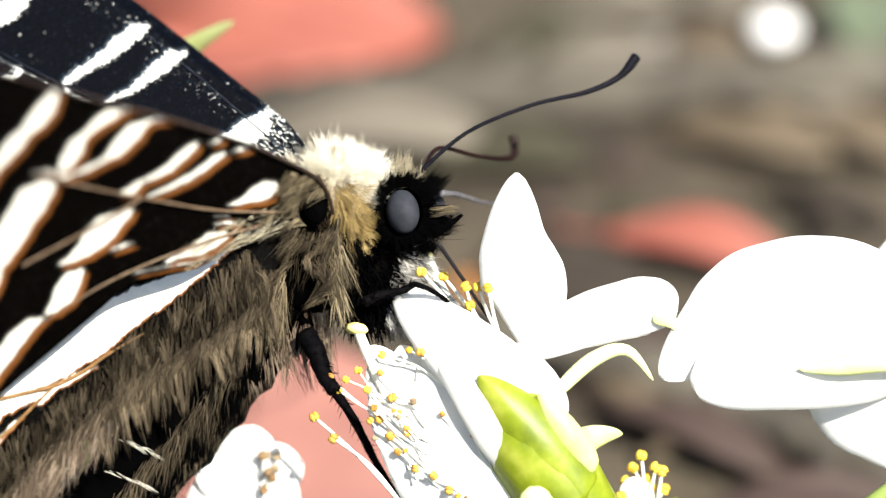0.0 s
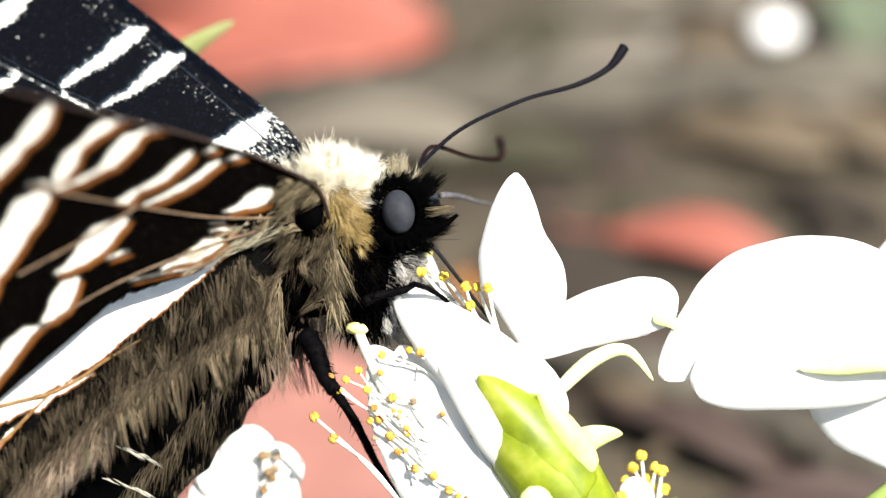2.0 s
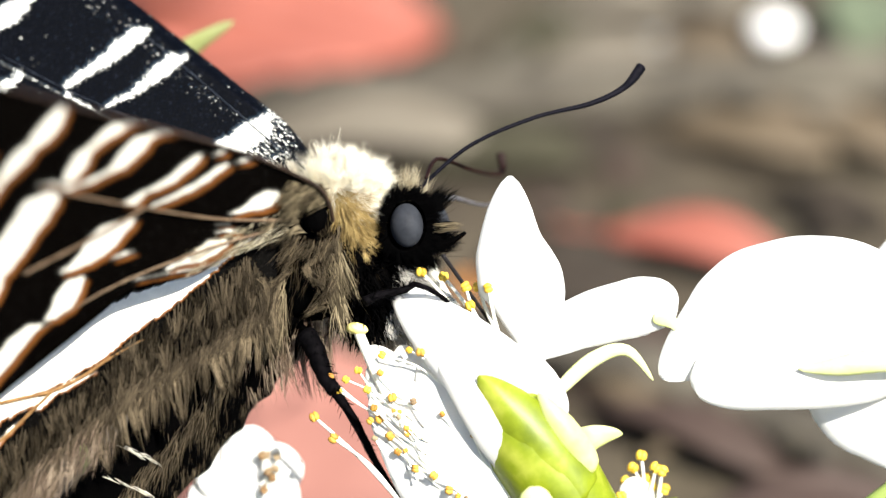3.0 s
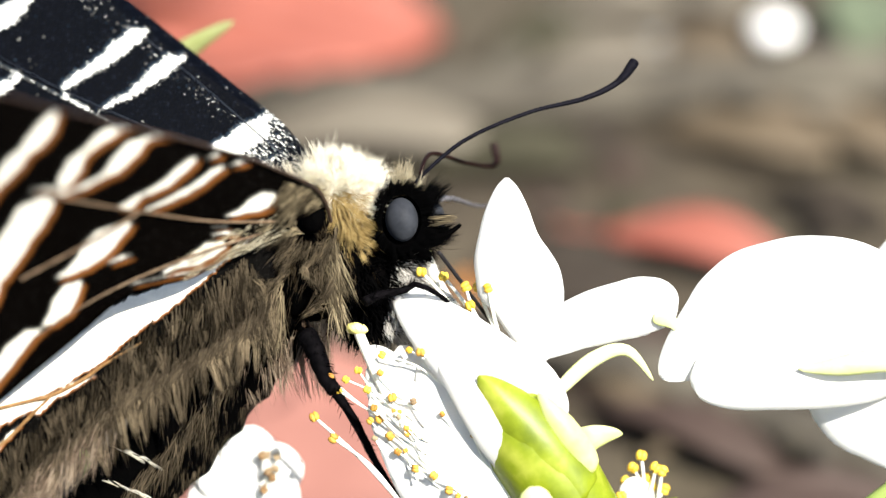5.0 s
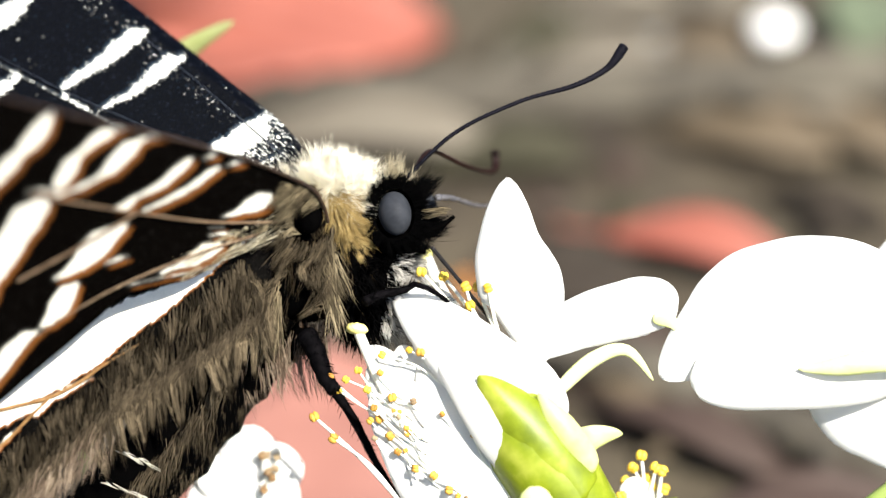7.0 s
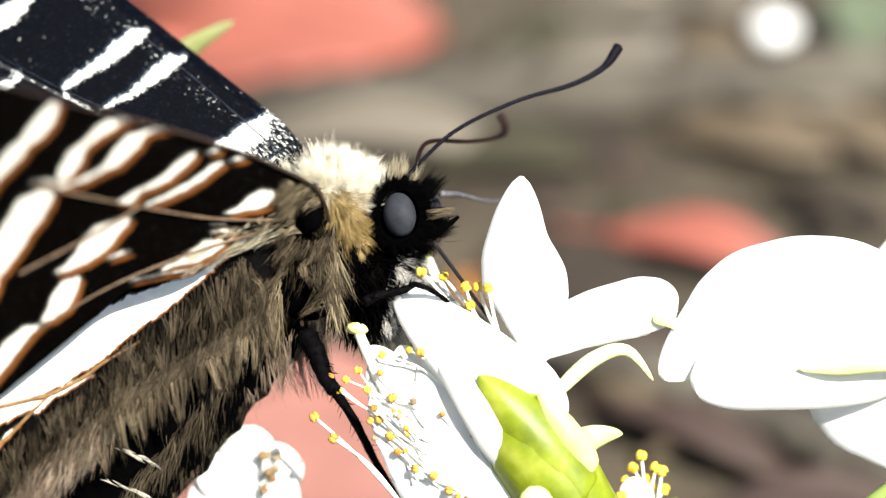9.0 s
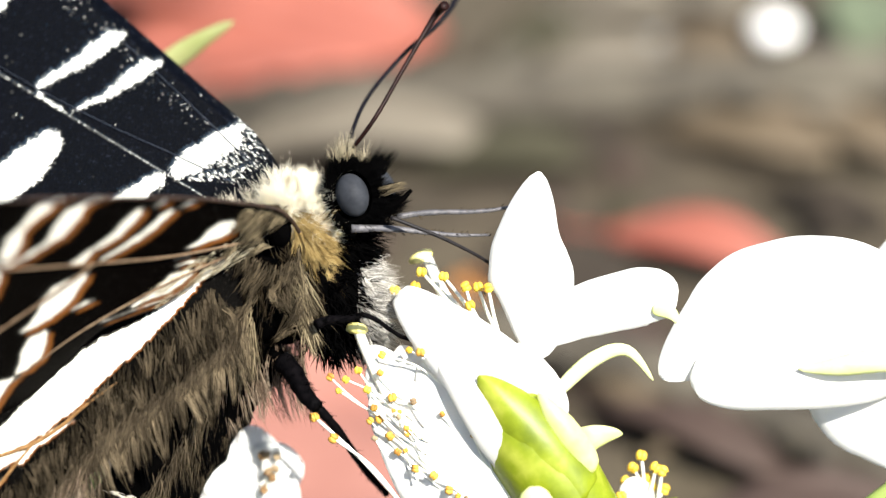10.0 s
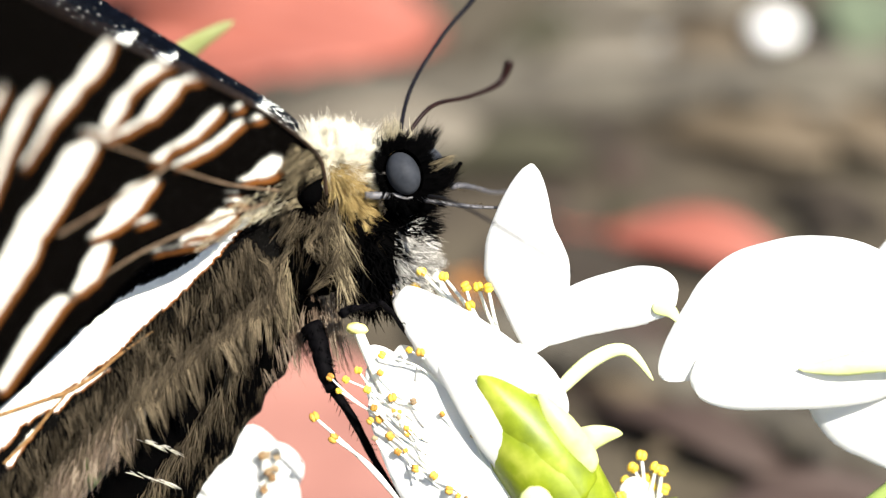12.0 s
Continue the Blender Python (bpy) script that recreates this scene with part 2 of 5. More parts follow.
def coat(c, radii, turn, count, comb, lift, length, width, facing=-0.25, jitter=0.35, region=None, droop=Vector((0, 0, 0)), gaps=0.0, clump=None):
    """Hairs over a lump: they leave it along its normal and are combed along comb."""
    out = []
    comb = Vector(comb)
    while len(out) < count:
        v = Vector((RNG.gauss(0, 1), RNG.gauss(0, 1), RNG.gauss(0, 1))).normalized()
        if v.z < facing:
            continue
        if region and not region(v):
            continue
        if gaps and noise.noise(Vector(v) * 3.1 + Vector((gaps, 0, 0))) > 0.04:
            continue
        p = Vector(c) + turn @ Vector((v.x * radii[0], v.y * radii[1], v.z * radii[2]))
        n = (turn @ Vector((v.x / radii[0], v.y / radii[1], v.z / radii[2]))).normalized()
        lean = Vector((noise.noise(p * 22000), noise.noise(p * 22000 + Vector((5, 0, 0))), noise.noise(p * 22000 + Vector((0, 9, 0)))))
        d = n * lift + comb + lean * 1.1 + Vector((RNG.uniform(-1, 1), RNG.uniform(-1, 1), RNG.uniform(-1, 1))) * jitter
        out.append((p, d, RNG.uniform(*length) * U, RNG.uniform(*width) * U, droop + Vector((RNG.uniform(-0.2, 0.2), RNG.uniform(-0.25, 0.1), RNG.uniform(-0.1, 0.1)))))
    return clumped(out, *clump) if clump else out


def petal_shape(spine, half, side, cup=0.25, fullness=0.8, tip=0.0, n=22, m=12, thick=5, curl=0.0, seed=1, wave=0.03, blunt=0.0, peak=0.55, neck=0.0):
    """A petal with thickness: spine points, greatest half width (plan units), the way across it, cupped about its spine."""
    line = bend(spine, n)
    verts, faces = [], []
    side = Vector(side).normalized()
    for face in (0, 1):
        for i, p in enumerate(line):
            s = i / n
            d = (line[min(i + 1, n)] - line[max(i - 1, 0)]).normalized()
            across = (side - d * side.dot(d)).normalized()
            nor = d.cross(across).normalized()
            if nor.z < 0:
                nor = -nor
            w = half * U * max(0.02, math.sin(math.pi * min(1, s ** fullness * (0.935 - tip) + 0.06)) ** 0.75)
            if blunt:
                w = half * U * max(0.02, 1 - (abs(s - peak) / (peak if s < peak else 1 - peak)) ** blunt) ** 0.5
            slim = max(0, 1 - s / neck) if neck else 0
            for k in range(m + 1):
                r = 2 * k / m - 1
                wav = noise.noise(Vector((s * 4 + seed, r * 2, seed * 3.3))) * wave * half * U
                edge = 1 + 0.03 * noise.noise(Vector((s * 9, seed, 3.1 if r > 0 else 7.7)))
                q = p + across * (w * r * edge * (1 - (0.85 if r < 0 else 0.25) * slim)) - nor * (cup * w * (r * r) + curl * half * U * s * s) + nor * wav
                verts.append(q - nor * (thick * U * face))
    row = m + 1
    size = (n + 1) * row
    for i in range(n):
        for k in range(m):
            a = i * row + k
            faces.append((a, a + 1, a + row + 1, a + row))
            faces.append((size + a, size + a + row, size + a + row + 1, size + a + 1))
    rim = [k for k in range(row)] + [i * row + m for i in range(1, n + 1)] + [n * row + k for k in range(m - 1, -1, -1)] + [i * row for i in range(n - 1, 0, -1)]
    for a, b in zip(rim, rim[1:] + rim[:1]):
        faces.append((a, size + a, size + b, b))
    return verts, faces


# ---------------------------------------------------------------- ground and what lies on it
def ground_place(x, y, z=0.0):
    """Where the line of sight through a place of the plan meets the level z."""
    e = eye_pose.translation
    d = (PLAN @ at(x, y)) - e
    return e + d * ((z - e.z) / d.z)


def relief(x, y):
    return 0.002 * noise.fractal(Vector((x * 30, y * 30, 2.2)), 0.9, 2.1, 4) if abs(x) < 0.7 and abs(y) < 0.9 else 0.0


SOIL = mottled("soil", [(0.25, (0.0119, 0.00842, 0.00585)), (0.5, (0.0425, 0.0328, 0.0205)), (0.75, (0.085, 0.0707, 0.0439))], 60, 0.9, 0.7, 0.002)


def build_ground():
    inner, n = 0.7, 140
    verts, faces = [], []
    for j in range(n + 1):
        for i in range(n + 1):
            x, y = -inner + 2 * inner * i / n, -inner + 2 * inner * j / n
            fade = min(1, (inner - max(abs(x), abs(y))) * 6)
            verts.append((x, y, relief(x, y) * max(0, fade)))
    for j in range(n):
        for i in range(n):
            a = j * (n + 1) + i
            faces.append((a, a + 1, a + n + 2, a + n + 1))
    far = 900.0
    base = len(verts)
    verts += [(-far, -far, 0), (far, -far, 0), (far, far, 0), (-far, far, 0)]
    c = [0, n, (n + 1) * (n + 1) - 1, (n + 1) * n]
    for k in range(4):
        k2 = (k + 1) % 4
        faces.append((base + k, base + k2, c[k2], c[k]))
    ob = mesh_object("ground", verts, faces, SOIL)
    tagged(ob, "bare brown woodland soil with fine litter", "ground", kind="structure")


def dead_leaf(place, length, width, turn, mat, label, lean=(0, 0), arch=0.12):
    verts, faces = [], []
    n, m = 16, 10
    for face in (0, 1):
        for i in range(n + 1):
            s = i / n
            w = width * 0.5 * math.sin(math.pi * min(1, 0.03 + s * 0.94)) ** 0.7
            for k in range(m + 1):
                r = 2 * k / m - 1
                z = arch * length * math.sin(math.pi * s) + 0.18 * w * abs(r) - 0.02 * length * math.cos(r * 5 + s * 6)
                verts.append(Vector(((s - 0.5) * length, r * w * (1 + 0.06 * math.sin(s * 40)), z - 0.0004 * face)))
    row, size = m + 1, (n + 1) * (m + 1)
    for i in range(n):
        for k in range(m):
            a = i * row + k
            faces.append((a, a + 1, a + row + 1, a + row))
            faces.append((size + a, size + a + row, size + a + row + 1, size + a + 1))
    rim = [k for k in range(row)] + [i * row + m for i in range(1, n + 1)] + [n * row + k for k in range(m - 1, -1, -1)] + [i * row for i in range(n - 1, 0, -1)]
    for a, b in zip(rim, rim[1:] + rim[:1]):
        faces.append((a, size + a, size + b, b))
    low = min(v.z for v in verts)
    verts = [v - Vector((0, 0, low)) for v in verts]
    ob = mesh_object("dead_leaf", verts, faces, mat)
    ob.matrix_world = Matrix.Translation(place) @ Matrix.Rotation(radians(turn), 4, "Z") @ Matrix.Rotation(radians(lean[0]), 4, "X") @ Matrix.Rotation(radians(lean[1]), 4, "Y")
    line = bend([Vector((-0.5 * length, 0, -low + 0.0004)), Vector((-0.62 * length, 0.01 * length, 0.0006)), Vector((-0.78 * length, 0.05 * length, 0.0004))], 8)
    v, f = tube(line, [min(0.0005, 0.018 * length)] * 9, 6)
    mesh_object("leaf_stalk", v, f, mat, ob)
    return tagged(ob, label, "leaf", group="fallen leaves on the ground")


RED_LEAF = mottled("red_leaf", [(0.3, (0.222, 0.0615, 0.0399)), (0.7, (0.307, 0.101, 0.0707))], 60, 0.6, 0.3, 0.0005, 0.4, 0.15)
ROSE_LEAF = mottled("rose_leaf", [(0.3, (0.232, 0.0975, 0.0743)), (0.7, (0.335, 0.158, 0.125))], 60, 0.6, 0.3, 0.0005, 0.4, 0.15)
TAN_LEAF = mottled("tan_leaf", [(0.3, (0.0706, 0.0489, 0.0283)), (0.7, (0.118, 0.0932, 0.0607))], 60, 0.7, 0.3, 0.0005, 0.3, 0.1)
PINK_LEAF = mottled("pink_leaf", [(0.3, (0.0376, 0.0233, 0.0181)), (0.7, (0.0676, 0.0443, 0.0353))], 60, 0.7, 0.3, 0.0005, 0.3, 0.1)
# rotten leaves and scraps; also the dark strip that paints a branch's shadow
ROTTEN_AND_SHADE = mottled("rotten_leaf_and_shade", [(0.3, (0.017, 0.013, 0.009)), (0.7, (0.042, 0.032, 0.024))], 90, 0.8, 0.4, 0.0005, 0.2)
ASH_LEAF = mottled("ash_leaf", [(0.3, (0.104, 0.0875, 0.0658)), (0.7, (0.165, 0.145, 0.114))], 60, 0.7, 0.3, 0.0005, 0.2, 0.1)
ORANGE_LEAF = mottled("orange_leaf", [(0.3, (0.229, 0.0912, 0.0196)), (0.7, (0.294, 0.131, 0.0392))], 60, 0.6, 0.3, 0.0005, 0.3, 0.1)
GREY_BARK = mottled("grey_bark", [(0.25, (0.0204, 0.0171, 0.0122)), (0.5, (0.055, 0.0465, 0.0337)), (0.75, (0.118, 0.105, 0.0776))], 110, 0.85, 0.8, 0.001)
QUARTZ = mottled("quartz", [(0.3, (0.75, 0.75, 0.72)), (0.7, (0.9, 0.9, 0.88))], 200, 0.15, 0.1, 0.0003, 0.8)
STONE = mottled("stone", [(0.3, (0.163, 0.157, 0.144)), (0.7, (0.274, 0.268, 0.249))], 120, 0.7, 0.4, 0.0005)
MOSS_DARK = mottled("olive_leaf", [(0.3, (0.028, 0.026, 0.015)), (0.7, (0.052, 0.047, 0.028))], 60, 0.8, 0.4, 0.0005, 0.2, 0.1)
MOSS = mottled("moss", [(0.3, (0.0621, 0.0803, 0.0466)), (0.7, (0.124, 0.143, 0.0931))], 150, 0.9, 0.6, 0.001)


def fallen_branch(points, radius, label, mat=GREY_BARK):
    line = bend(points, 40)
    radii = [radius * (1.05 - 0.25 * i / 40 + 0.07 * noise.noise(Vector((i * 0.5, radius * 99, 0)))) for i in range(41)]
    v, f = tube(line, radii, 14)
    v = [p + Vector((0, 0, 0.06 * radius * noise.noise(p * 150))) for p in v]
    ob = mesh_object("fallen_branch", v, f, mat)
    for i, s in ((9, 1.0), (19, -1.0), (29, 1.0)):
        d = (line[i + 1] - line[i - 1]).normalized()
        out = (d.cross(Vector((0, 0, 1))) * s + Vector((0, 0, 0.4)) + d * 0.5).normalized()
        stub = bend([line[i], line[i] + out * radius * 1.3, line[i] + (out + d * 0.4).normalized() * radius * 2.0], 6)
        v, f = tube(stub, [radius * (0.42 - 0.03 * k) for k in range(7)], 9)
        mesh_object("side_stub", v, f, mat, ob)
    return tagged(ob, label, "branch")


def pebble(place, size, mat, label, seed):
    v, f = ball((0, 0, size * 0.35), (size, size * 0.8, size * 0.6), None, 10, 14, 0.25, seed)
    ob = mesh_object("pebble", v, f, mat)
    ob.matrix_world = Matrix.Translation(place)
    return tagged(ob, label, "stone", group="pebbles on the soil")


def build_litter():
    def put(x, y, *rest, **kw):
        p = ground_place(x, y, 0.004)
        p.z = max(0.0005, relief(p.x, p.y))
        return dead_leaf(p, *rest, **kw)
    def seat(x, y, h):
        p = ground_place(x, y, h)
        for _ in range(5):
            p = ground_place(x, y, max(0.0005, relief(p.x, p.y)) + h)
        return p - Vector((0, 0, h))
    def settle(x, y, *rest):
        return dead_leaf(seat(x, y, 0.001), *rest)
    put(470, 40, 0.0172, 0.0098, 20, RED_LEAF, "broad salmon-red fallen leaf lying on soil")
    put(380, -60, 0.0200, 0.0080, -8, RED_LEAF, "broad salmon-red fallen leaf lying on soil")
    put(1236, 356, 0.0086, 0.0030, -14, RED_LEAF, "small salmon-red fallen leaf beside a branch")
    put(560, 775, 0.0150, 0.0135, 40, ROSE_LEAF, "curled rose-pink fallen leaf below the flowers")
    put(1420, 850, 0.0110, 0.0040, 10, PINK_LEAF, "dull pinkish-tan fallen leaf on dark soil")
    put(835, 432, 0.0030, 0.0020, 50, ORANGE_LEAF, "little orange-brown leaf scrap on dark soil")
    put(1010, 425, 0.0075, 0.0046, 20, ROTTEN_AND_SHADE, "flat dark leaf shape for rotten litter and painted branch shadow")
    put(940, 395, 0.0060, 0.0036, 10, ROTTEN_AND_SHADE, "flat dark leaf shape for rotten litter and painted branch shadow")
    put(1080, 468, 0.0060, 0.0026, -20, ROTTEN_AND_SHADE, "flat dark leaf shape for rotten litter and painted branch shadow")
    put(640, 195, 0.0130, 0.0034, 4, ASH_LEAF, "bleached grey-tan fallen leaf on dark soil")
    settle(1545, 20, 0.0052, 0.0046, 70, MOSS, "soft green leaf flat on the soil")
    settle(1100, 2, 0.0060, 0.0022, 10, ASH_LEAF, "bleached grey-tan fallen leaf on dark soil")
    settle(1270, -6, 0.0050, 0.0020, -12, ASH_LEAF, "bleached grey-tan fallen leaf on dark soil")
    settle(1510, 122, 0.0046, 0.0017, 170, ASH_LEAF, "bleached grey-tan fallen leaf on dark soil")
    settle(960, 60, 0.0050, 0.0032, 30, MOSS_DARK, "dull olive fallen leaf on dark soil")
    settle(905, 275, 0.0080, 0.0030, 8, MOSS_DARK, "dull olive-green fallen leaf on dark soil")
    settle(1250, 80, 0.0048, 0.0032, -30, TAN_LEAF, "dull tan fallen leaf on dark soil")
    settle(1330, 240, 0.0080, 0.0036, -12, TAN_LEAF, "dull tan fallen leaf on dark soil")
    settle(1060, 250, 0.0050, 0.0022, 60, ROTTEN_AND_SHADE, "flat dark leaf shape for rotten litter and painted branch shadow")
    # not a leaf: a dark strip put in for the branch's shadow
    settle(1470, 350, 0.0060, 0.0014, -22, ROTTEN_AND_SHADE, "flat dark leaf shape for rotten litter and painted branch shadow")
    settle(1060, 105, 0.0070, 0.0028, 12, ASH_LEAF, "bleached grey-tan fallen leaf on dark soil")
    settle(1400, 170, 0.0090, 0.0028, -10, ASH_LEAF, "bleached grey-tan fallen leaf on dark soil")
    settle(1200, 170, 0.0060, 0.0022, 20, TAN_LEAF, "dull tan fallen leaf on dark soil")
    settle(1520, 230, 0.0060, 0.0030, -30, TAN_LEAF, "dull tan fallen leaf on dark soil")
    settle(1100, 600, 0.0070, 0.0022, -32, PINK_LEAF, "dull pinkish-tan fallen leaf on dark soil")
    settle(1230, 770, 0.0090, 0.0022, -30, PINK_LEAF, "dull pinkish-tan fallen leaf on dark soil")
    settle(1130, 690, 0.0050, 0.0022, -30, TAN_LEAF, "dull tan fallen leaf on dark soil")
    q = [ground_place(x, y, 0.002) for x, y in ((120, 190), (520, 186), (900, 178), (1300, 150), (1700, 130))]
    fallen_branch(q, 0.0017, "grey weathered branch lying on the soil")
    q = [ground_place(x, y, 0.0014) for x, y in ((760, 560), (1100, 640), (1400, 760), (1700, 900))]
    fallen_branch(q, 0.0013, "thin brown twig lying on the soil")
    for k, (x, y, s, m, lab) in enumerate(((1370, 48, 0.0011, QUARTZ, "bright white quartz pebble"), (1494, 118, 0.0008, STONE, "pale grey quartz pebble"),
                                           (1165, 74, 0.0008, STONE, "pale grey pebble"), (1306, 195, 0.0009, STONE, "pale brown pebble"), (1135, 14, 0.0007, STONE, "pale grey pebble"),
                                           (985, 30, 0.0008, STONE, "pale grey pebble"), (1440, 100, 0.0006, STONE, "pale grey pebble"))):
        pebble(seat(x, y, s * 0.5), s, m, lab + " on the soil", k)
    scraps = random.Random(29)
    for k in range(46):
        x, y = scraps.uniform(560, 1560), scraps.uniform(-30, 880)
        if x < 940 and y > 560:
            continue
        m, colour = scraps.choice(((TAN_LEAF, "dull tan"), (ROTTEN_AND_SHADE, "dark rotten"), (MOSS_DARK, "dull olive"), (ROTTEN_AND_SHADE, "dark rotten"), (PINK_LEAF, "pinkish-brown")))
        settle(x, y, scraps.uniform(0.0016, 0.0036), scraps.uniform(0.0008, 0.0016), scraps.uniform(0, 180), m, colour + " leaf scrap lying on the soil")
    rng = random.Random(11)
    for k in range(26):
        x, y = rng.uniform(-0.25, 0.25), rng.uniform(-0.1, 0.6)
        if abs(x) < 0.05 and -0.06 < y < 0.12:
            continue
        dead_leaf(Vector((x, y, max(0.001, relief(x, y)))), rng.uniform(0.03, 0.055), rng.uniform(0.018, 0.03), rng.uniform(0, 360),
                  TAN_LEAF, "dull tan fallen leaf on dark soil", (rng.uniform(-6, 6), rng.uniform(-6, 6)))


# ---------------------------------------------------------------- blossoms
def bar(name, points, radii, mat, parent, label="", n=14, sides=8):
    line = bend(points, n)
    rr = [radii[0] + (radii[-1] - radii[0]) * i / n if len(radii) == 2 else np.interp(i / n, np.linspace(0, 1, len(radii)), radii) for i in range(n + 1)]
    v, f = tube(line, [r * U for r in rr], sides)
    return mesh_object(name, v, f, mat, parent, True, label)


def stamen(parent, root, top, mat=None, size=9, w=0.0, w2=None, thin=4.0):
    """A pale filament with its anther."""
    w2 = w if w2 is None else w2
    a, b = at(*root, w), at(*top, w2)
    mid = (a + b) / 2 + Vector((RNG.uniform(-8, 8), RNG.uniform(-8, 8), RNG.uniform(-6, 6))) * U
    fil = bar("stamen", (a, mid, b), (thin, thin * 0.7), FILAMENT, parent, "", 8, 6)
    d = spin(RNG.uniform(0, 180))
    v1, f1 = ball(b + d @ Vector((size * 0.35, 0, 0)) * U, (size * 0.62 * U, size * 0.9 * U, size * 0.75 * U), d, 6, 9, 0.2, RNG.random())
    v2, f2 = ball(b - d @ Vector((size * 0.35, 0, 0)) * U, (size * 0.62 * U, size * 0.9 * U, size * 0.75 * U), d, 6, 9, 0.2, RNG.random())
    k = len(v1)
    mesh_object("anther", v1 + v2, f1 + [tuple(i + k for i in q) for q in f2], mat or ANTHER, fil, True)
    return fil


def petal(parent, spine, half, side, pivot=None, mat=None, **kw):
    v, f = petal_shape([at(*p) for p in spine], half, side, **kw)
    o = Vector((0, 0, 0))
    if pivot:
        o = at(*pivot)
        v = [q - o for q in v]
    ob = mesh_object("petal", v, f, mat or PETAL, parent)
    ob.location = o
    return ob


def build_open_blossom():
    """The white flower that is being visited: green calyx, five petals, stamens and a pistil."""
    fl = thing("blossom", "open white five-petalled blossom with yellow stamens and green calyx", "flower", group="white blossoms on the twig")
    line = [at(1066, 965, -10), at(990, 862, 0), at(940, 788, 5), at(898, 728, 5), at(876, 698, 8)]
    bar("calyx", line, (64, 82, 84, 70, 26), CALYX, fl, "yellow-green swollen calyx", 26, 20)
    # petals: the one in front, the upright one, the level one, and two behind
    petal(fl, [(962, 742, 30), (868, 668, 62), (772, 584, 52), (705, 519, 20)], 72, (0.62, 0.78, 0.1), cup=0.35, fullness=0.62, tip=0.05, seed=2)
    up_petal = petal(fl, [(942, 640, 4), (928, 520, 10), (909, 425, 14), (915, 306, 2)], 78, (1, 0.02, 0.15), pivot=(920, 600, 0), cup=0.2, fullness=0.74, seed=3, neck=0.4)
    level = petal(fl, [(930, 625, 0), (1010, 580, 14), (1100, 553, 16), (1160, 545, 8), (1197, 559, -12)], 53, (0.3, 0.95, 0.1), pivot=(930, 625, 0), cup=0.3, blunt=2.4, peak=0.64, seed=4)
    o = at(930, 625, 0)
    v, f = petal_shape([at(1156, 564, 10), at(1178, 566, 5), at(1193, 574, -4), at(1206, 592, -16)], 14, (0.5, 0.85, 0.1), cup=0.3, fullness=0.7, n=12, m=8, thick=3)
    mesh_object("petal_tip", [q - o for q in v], f, SEPAL, level, True, "yellowed tip of the petal")
    petal(fl, [(960, 725, -20), (900, 670, -10), (845, 630, -30), (790, 600, -60)], 48, (0.5, 0.86, 0.1), cup=0.2, fullness=0.7, seed=5)
    petal(fl, [(985, 755, 24), (958, 705, 40), (935, 655, 46), (910, 608, 26)], 44, (0.7, 0.7, 0.1), cup=0.3, fullness=0.7, seed=6)
    # sepals
    petal(fl, [(950, 868, 20), (898, 790, 68), (840, 716, 78), (774, 640, 40)], 44, (0.72, 0.69, 0.1), cup=0.45, fullness=0.8, seed=7)
    v, f = petal_shape([at(985, 700, 6), at(1050, 640, 10), at(1110, 622, 8), at(1156, 674, 0)], 15, (0.3, 0.95, 0.3), cup=0.3, fullness=0.55, n=18, m=6)
    mesh_object("sepal", v, f, SEPAL, fl, True, "thin curled pale sepal")
    # bract, its sunlit brightness carried by the pale colour
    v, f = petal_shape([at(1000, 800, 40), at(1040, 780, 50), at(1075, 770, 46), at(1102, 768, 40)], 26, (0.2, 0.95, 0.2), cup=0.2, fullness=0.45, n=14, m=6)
    mesh_object("sepal", v, f, SUN_IN_COLOUR, fl, True)
    v, f = petal_shape([at(1030, 890, 72), at(955, 795, 90), at(890, 715, 88), at(846, 666, 74)], 60, (0.75, 0.66, 0.1), cup=0.6, fullness=0.55, n=20, m=10, thick=2)
    mesh_object("sepal", v, f, CALYX, fl, True, "green pointed sepal along the calyx")
    # strip on the calyx's right: a painted highlight in pale yellow
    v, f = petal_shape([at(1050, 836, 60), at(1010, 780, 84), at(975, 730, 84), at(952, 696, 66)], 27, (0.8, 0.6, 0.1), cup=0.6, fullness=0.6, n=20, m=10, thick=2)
    mesh_object("sepal", v, f, SUN_IN_COLOUR, fl, True, "pale yellow sepal along the calyx, sunlight put into its colour")
    petal(fl, [(950, 930, 90), (948, 895, 112), (938, 862, 108)], 30, (1, 0.1, 0.1), mat=SEPAL, cup=0.4, blunt=2.0, peak=0.5, n=12, m=8, seed=9)
    # pistil and stamens
    p = bar("pistil", (at(840, 590, -20), at(785, 520, -60), at(755, 455, -100)), (12, 10), FILAMENT, fl)
    v, f = ball(at(745, 455, -100), (24 * U, 11 * U, 20 * U), spin(22), 8, 12, 0.2, 3)
    mesh_object("stigma", v, f, STIGMA, p)
    for r, t, w in (((855, 590), (785, 490), -20), ((870, 600), (824, 508), 6), ((885, 600), (864, 510), -6), ((860, 590), (832, 541), 22),
                    ((800, 570), (735, 507), -30), ((780, 570), (698, 514), -34), ((815, 560), (746, 482), -14), ((890, 605), (846, 508), -34)):
        stamen(fl, r, t, ANTHER, 10, w)
    return fl, up_petal, level


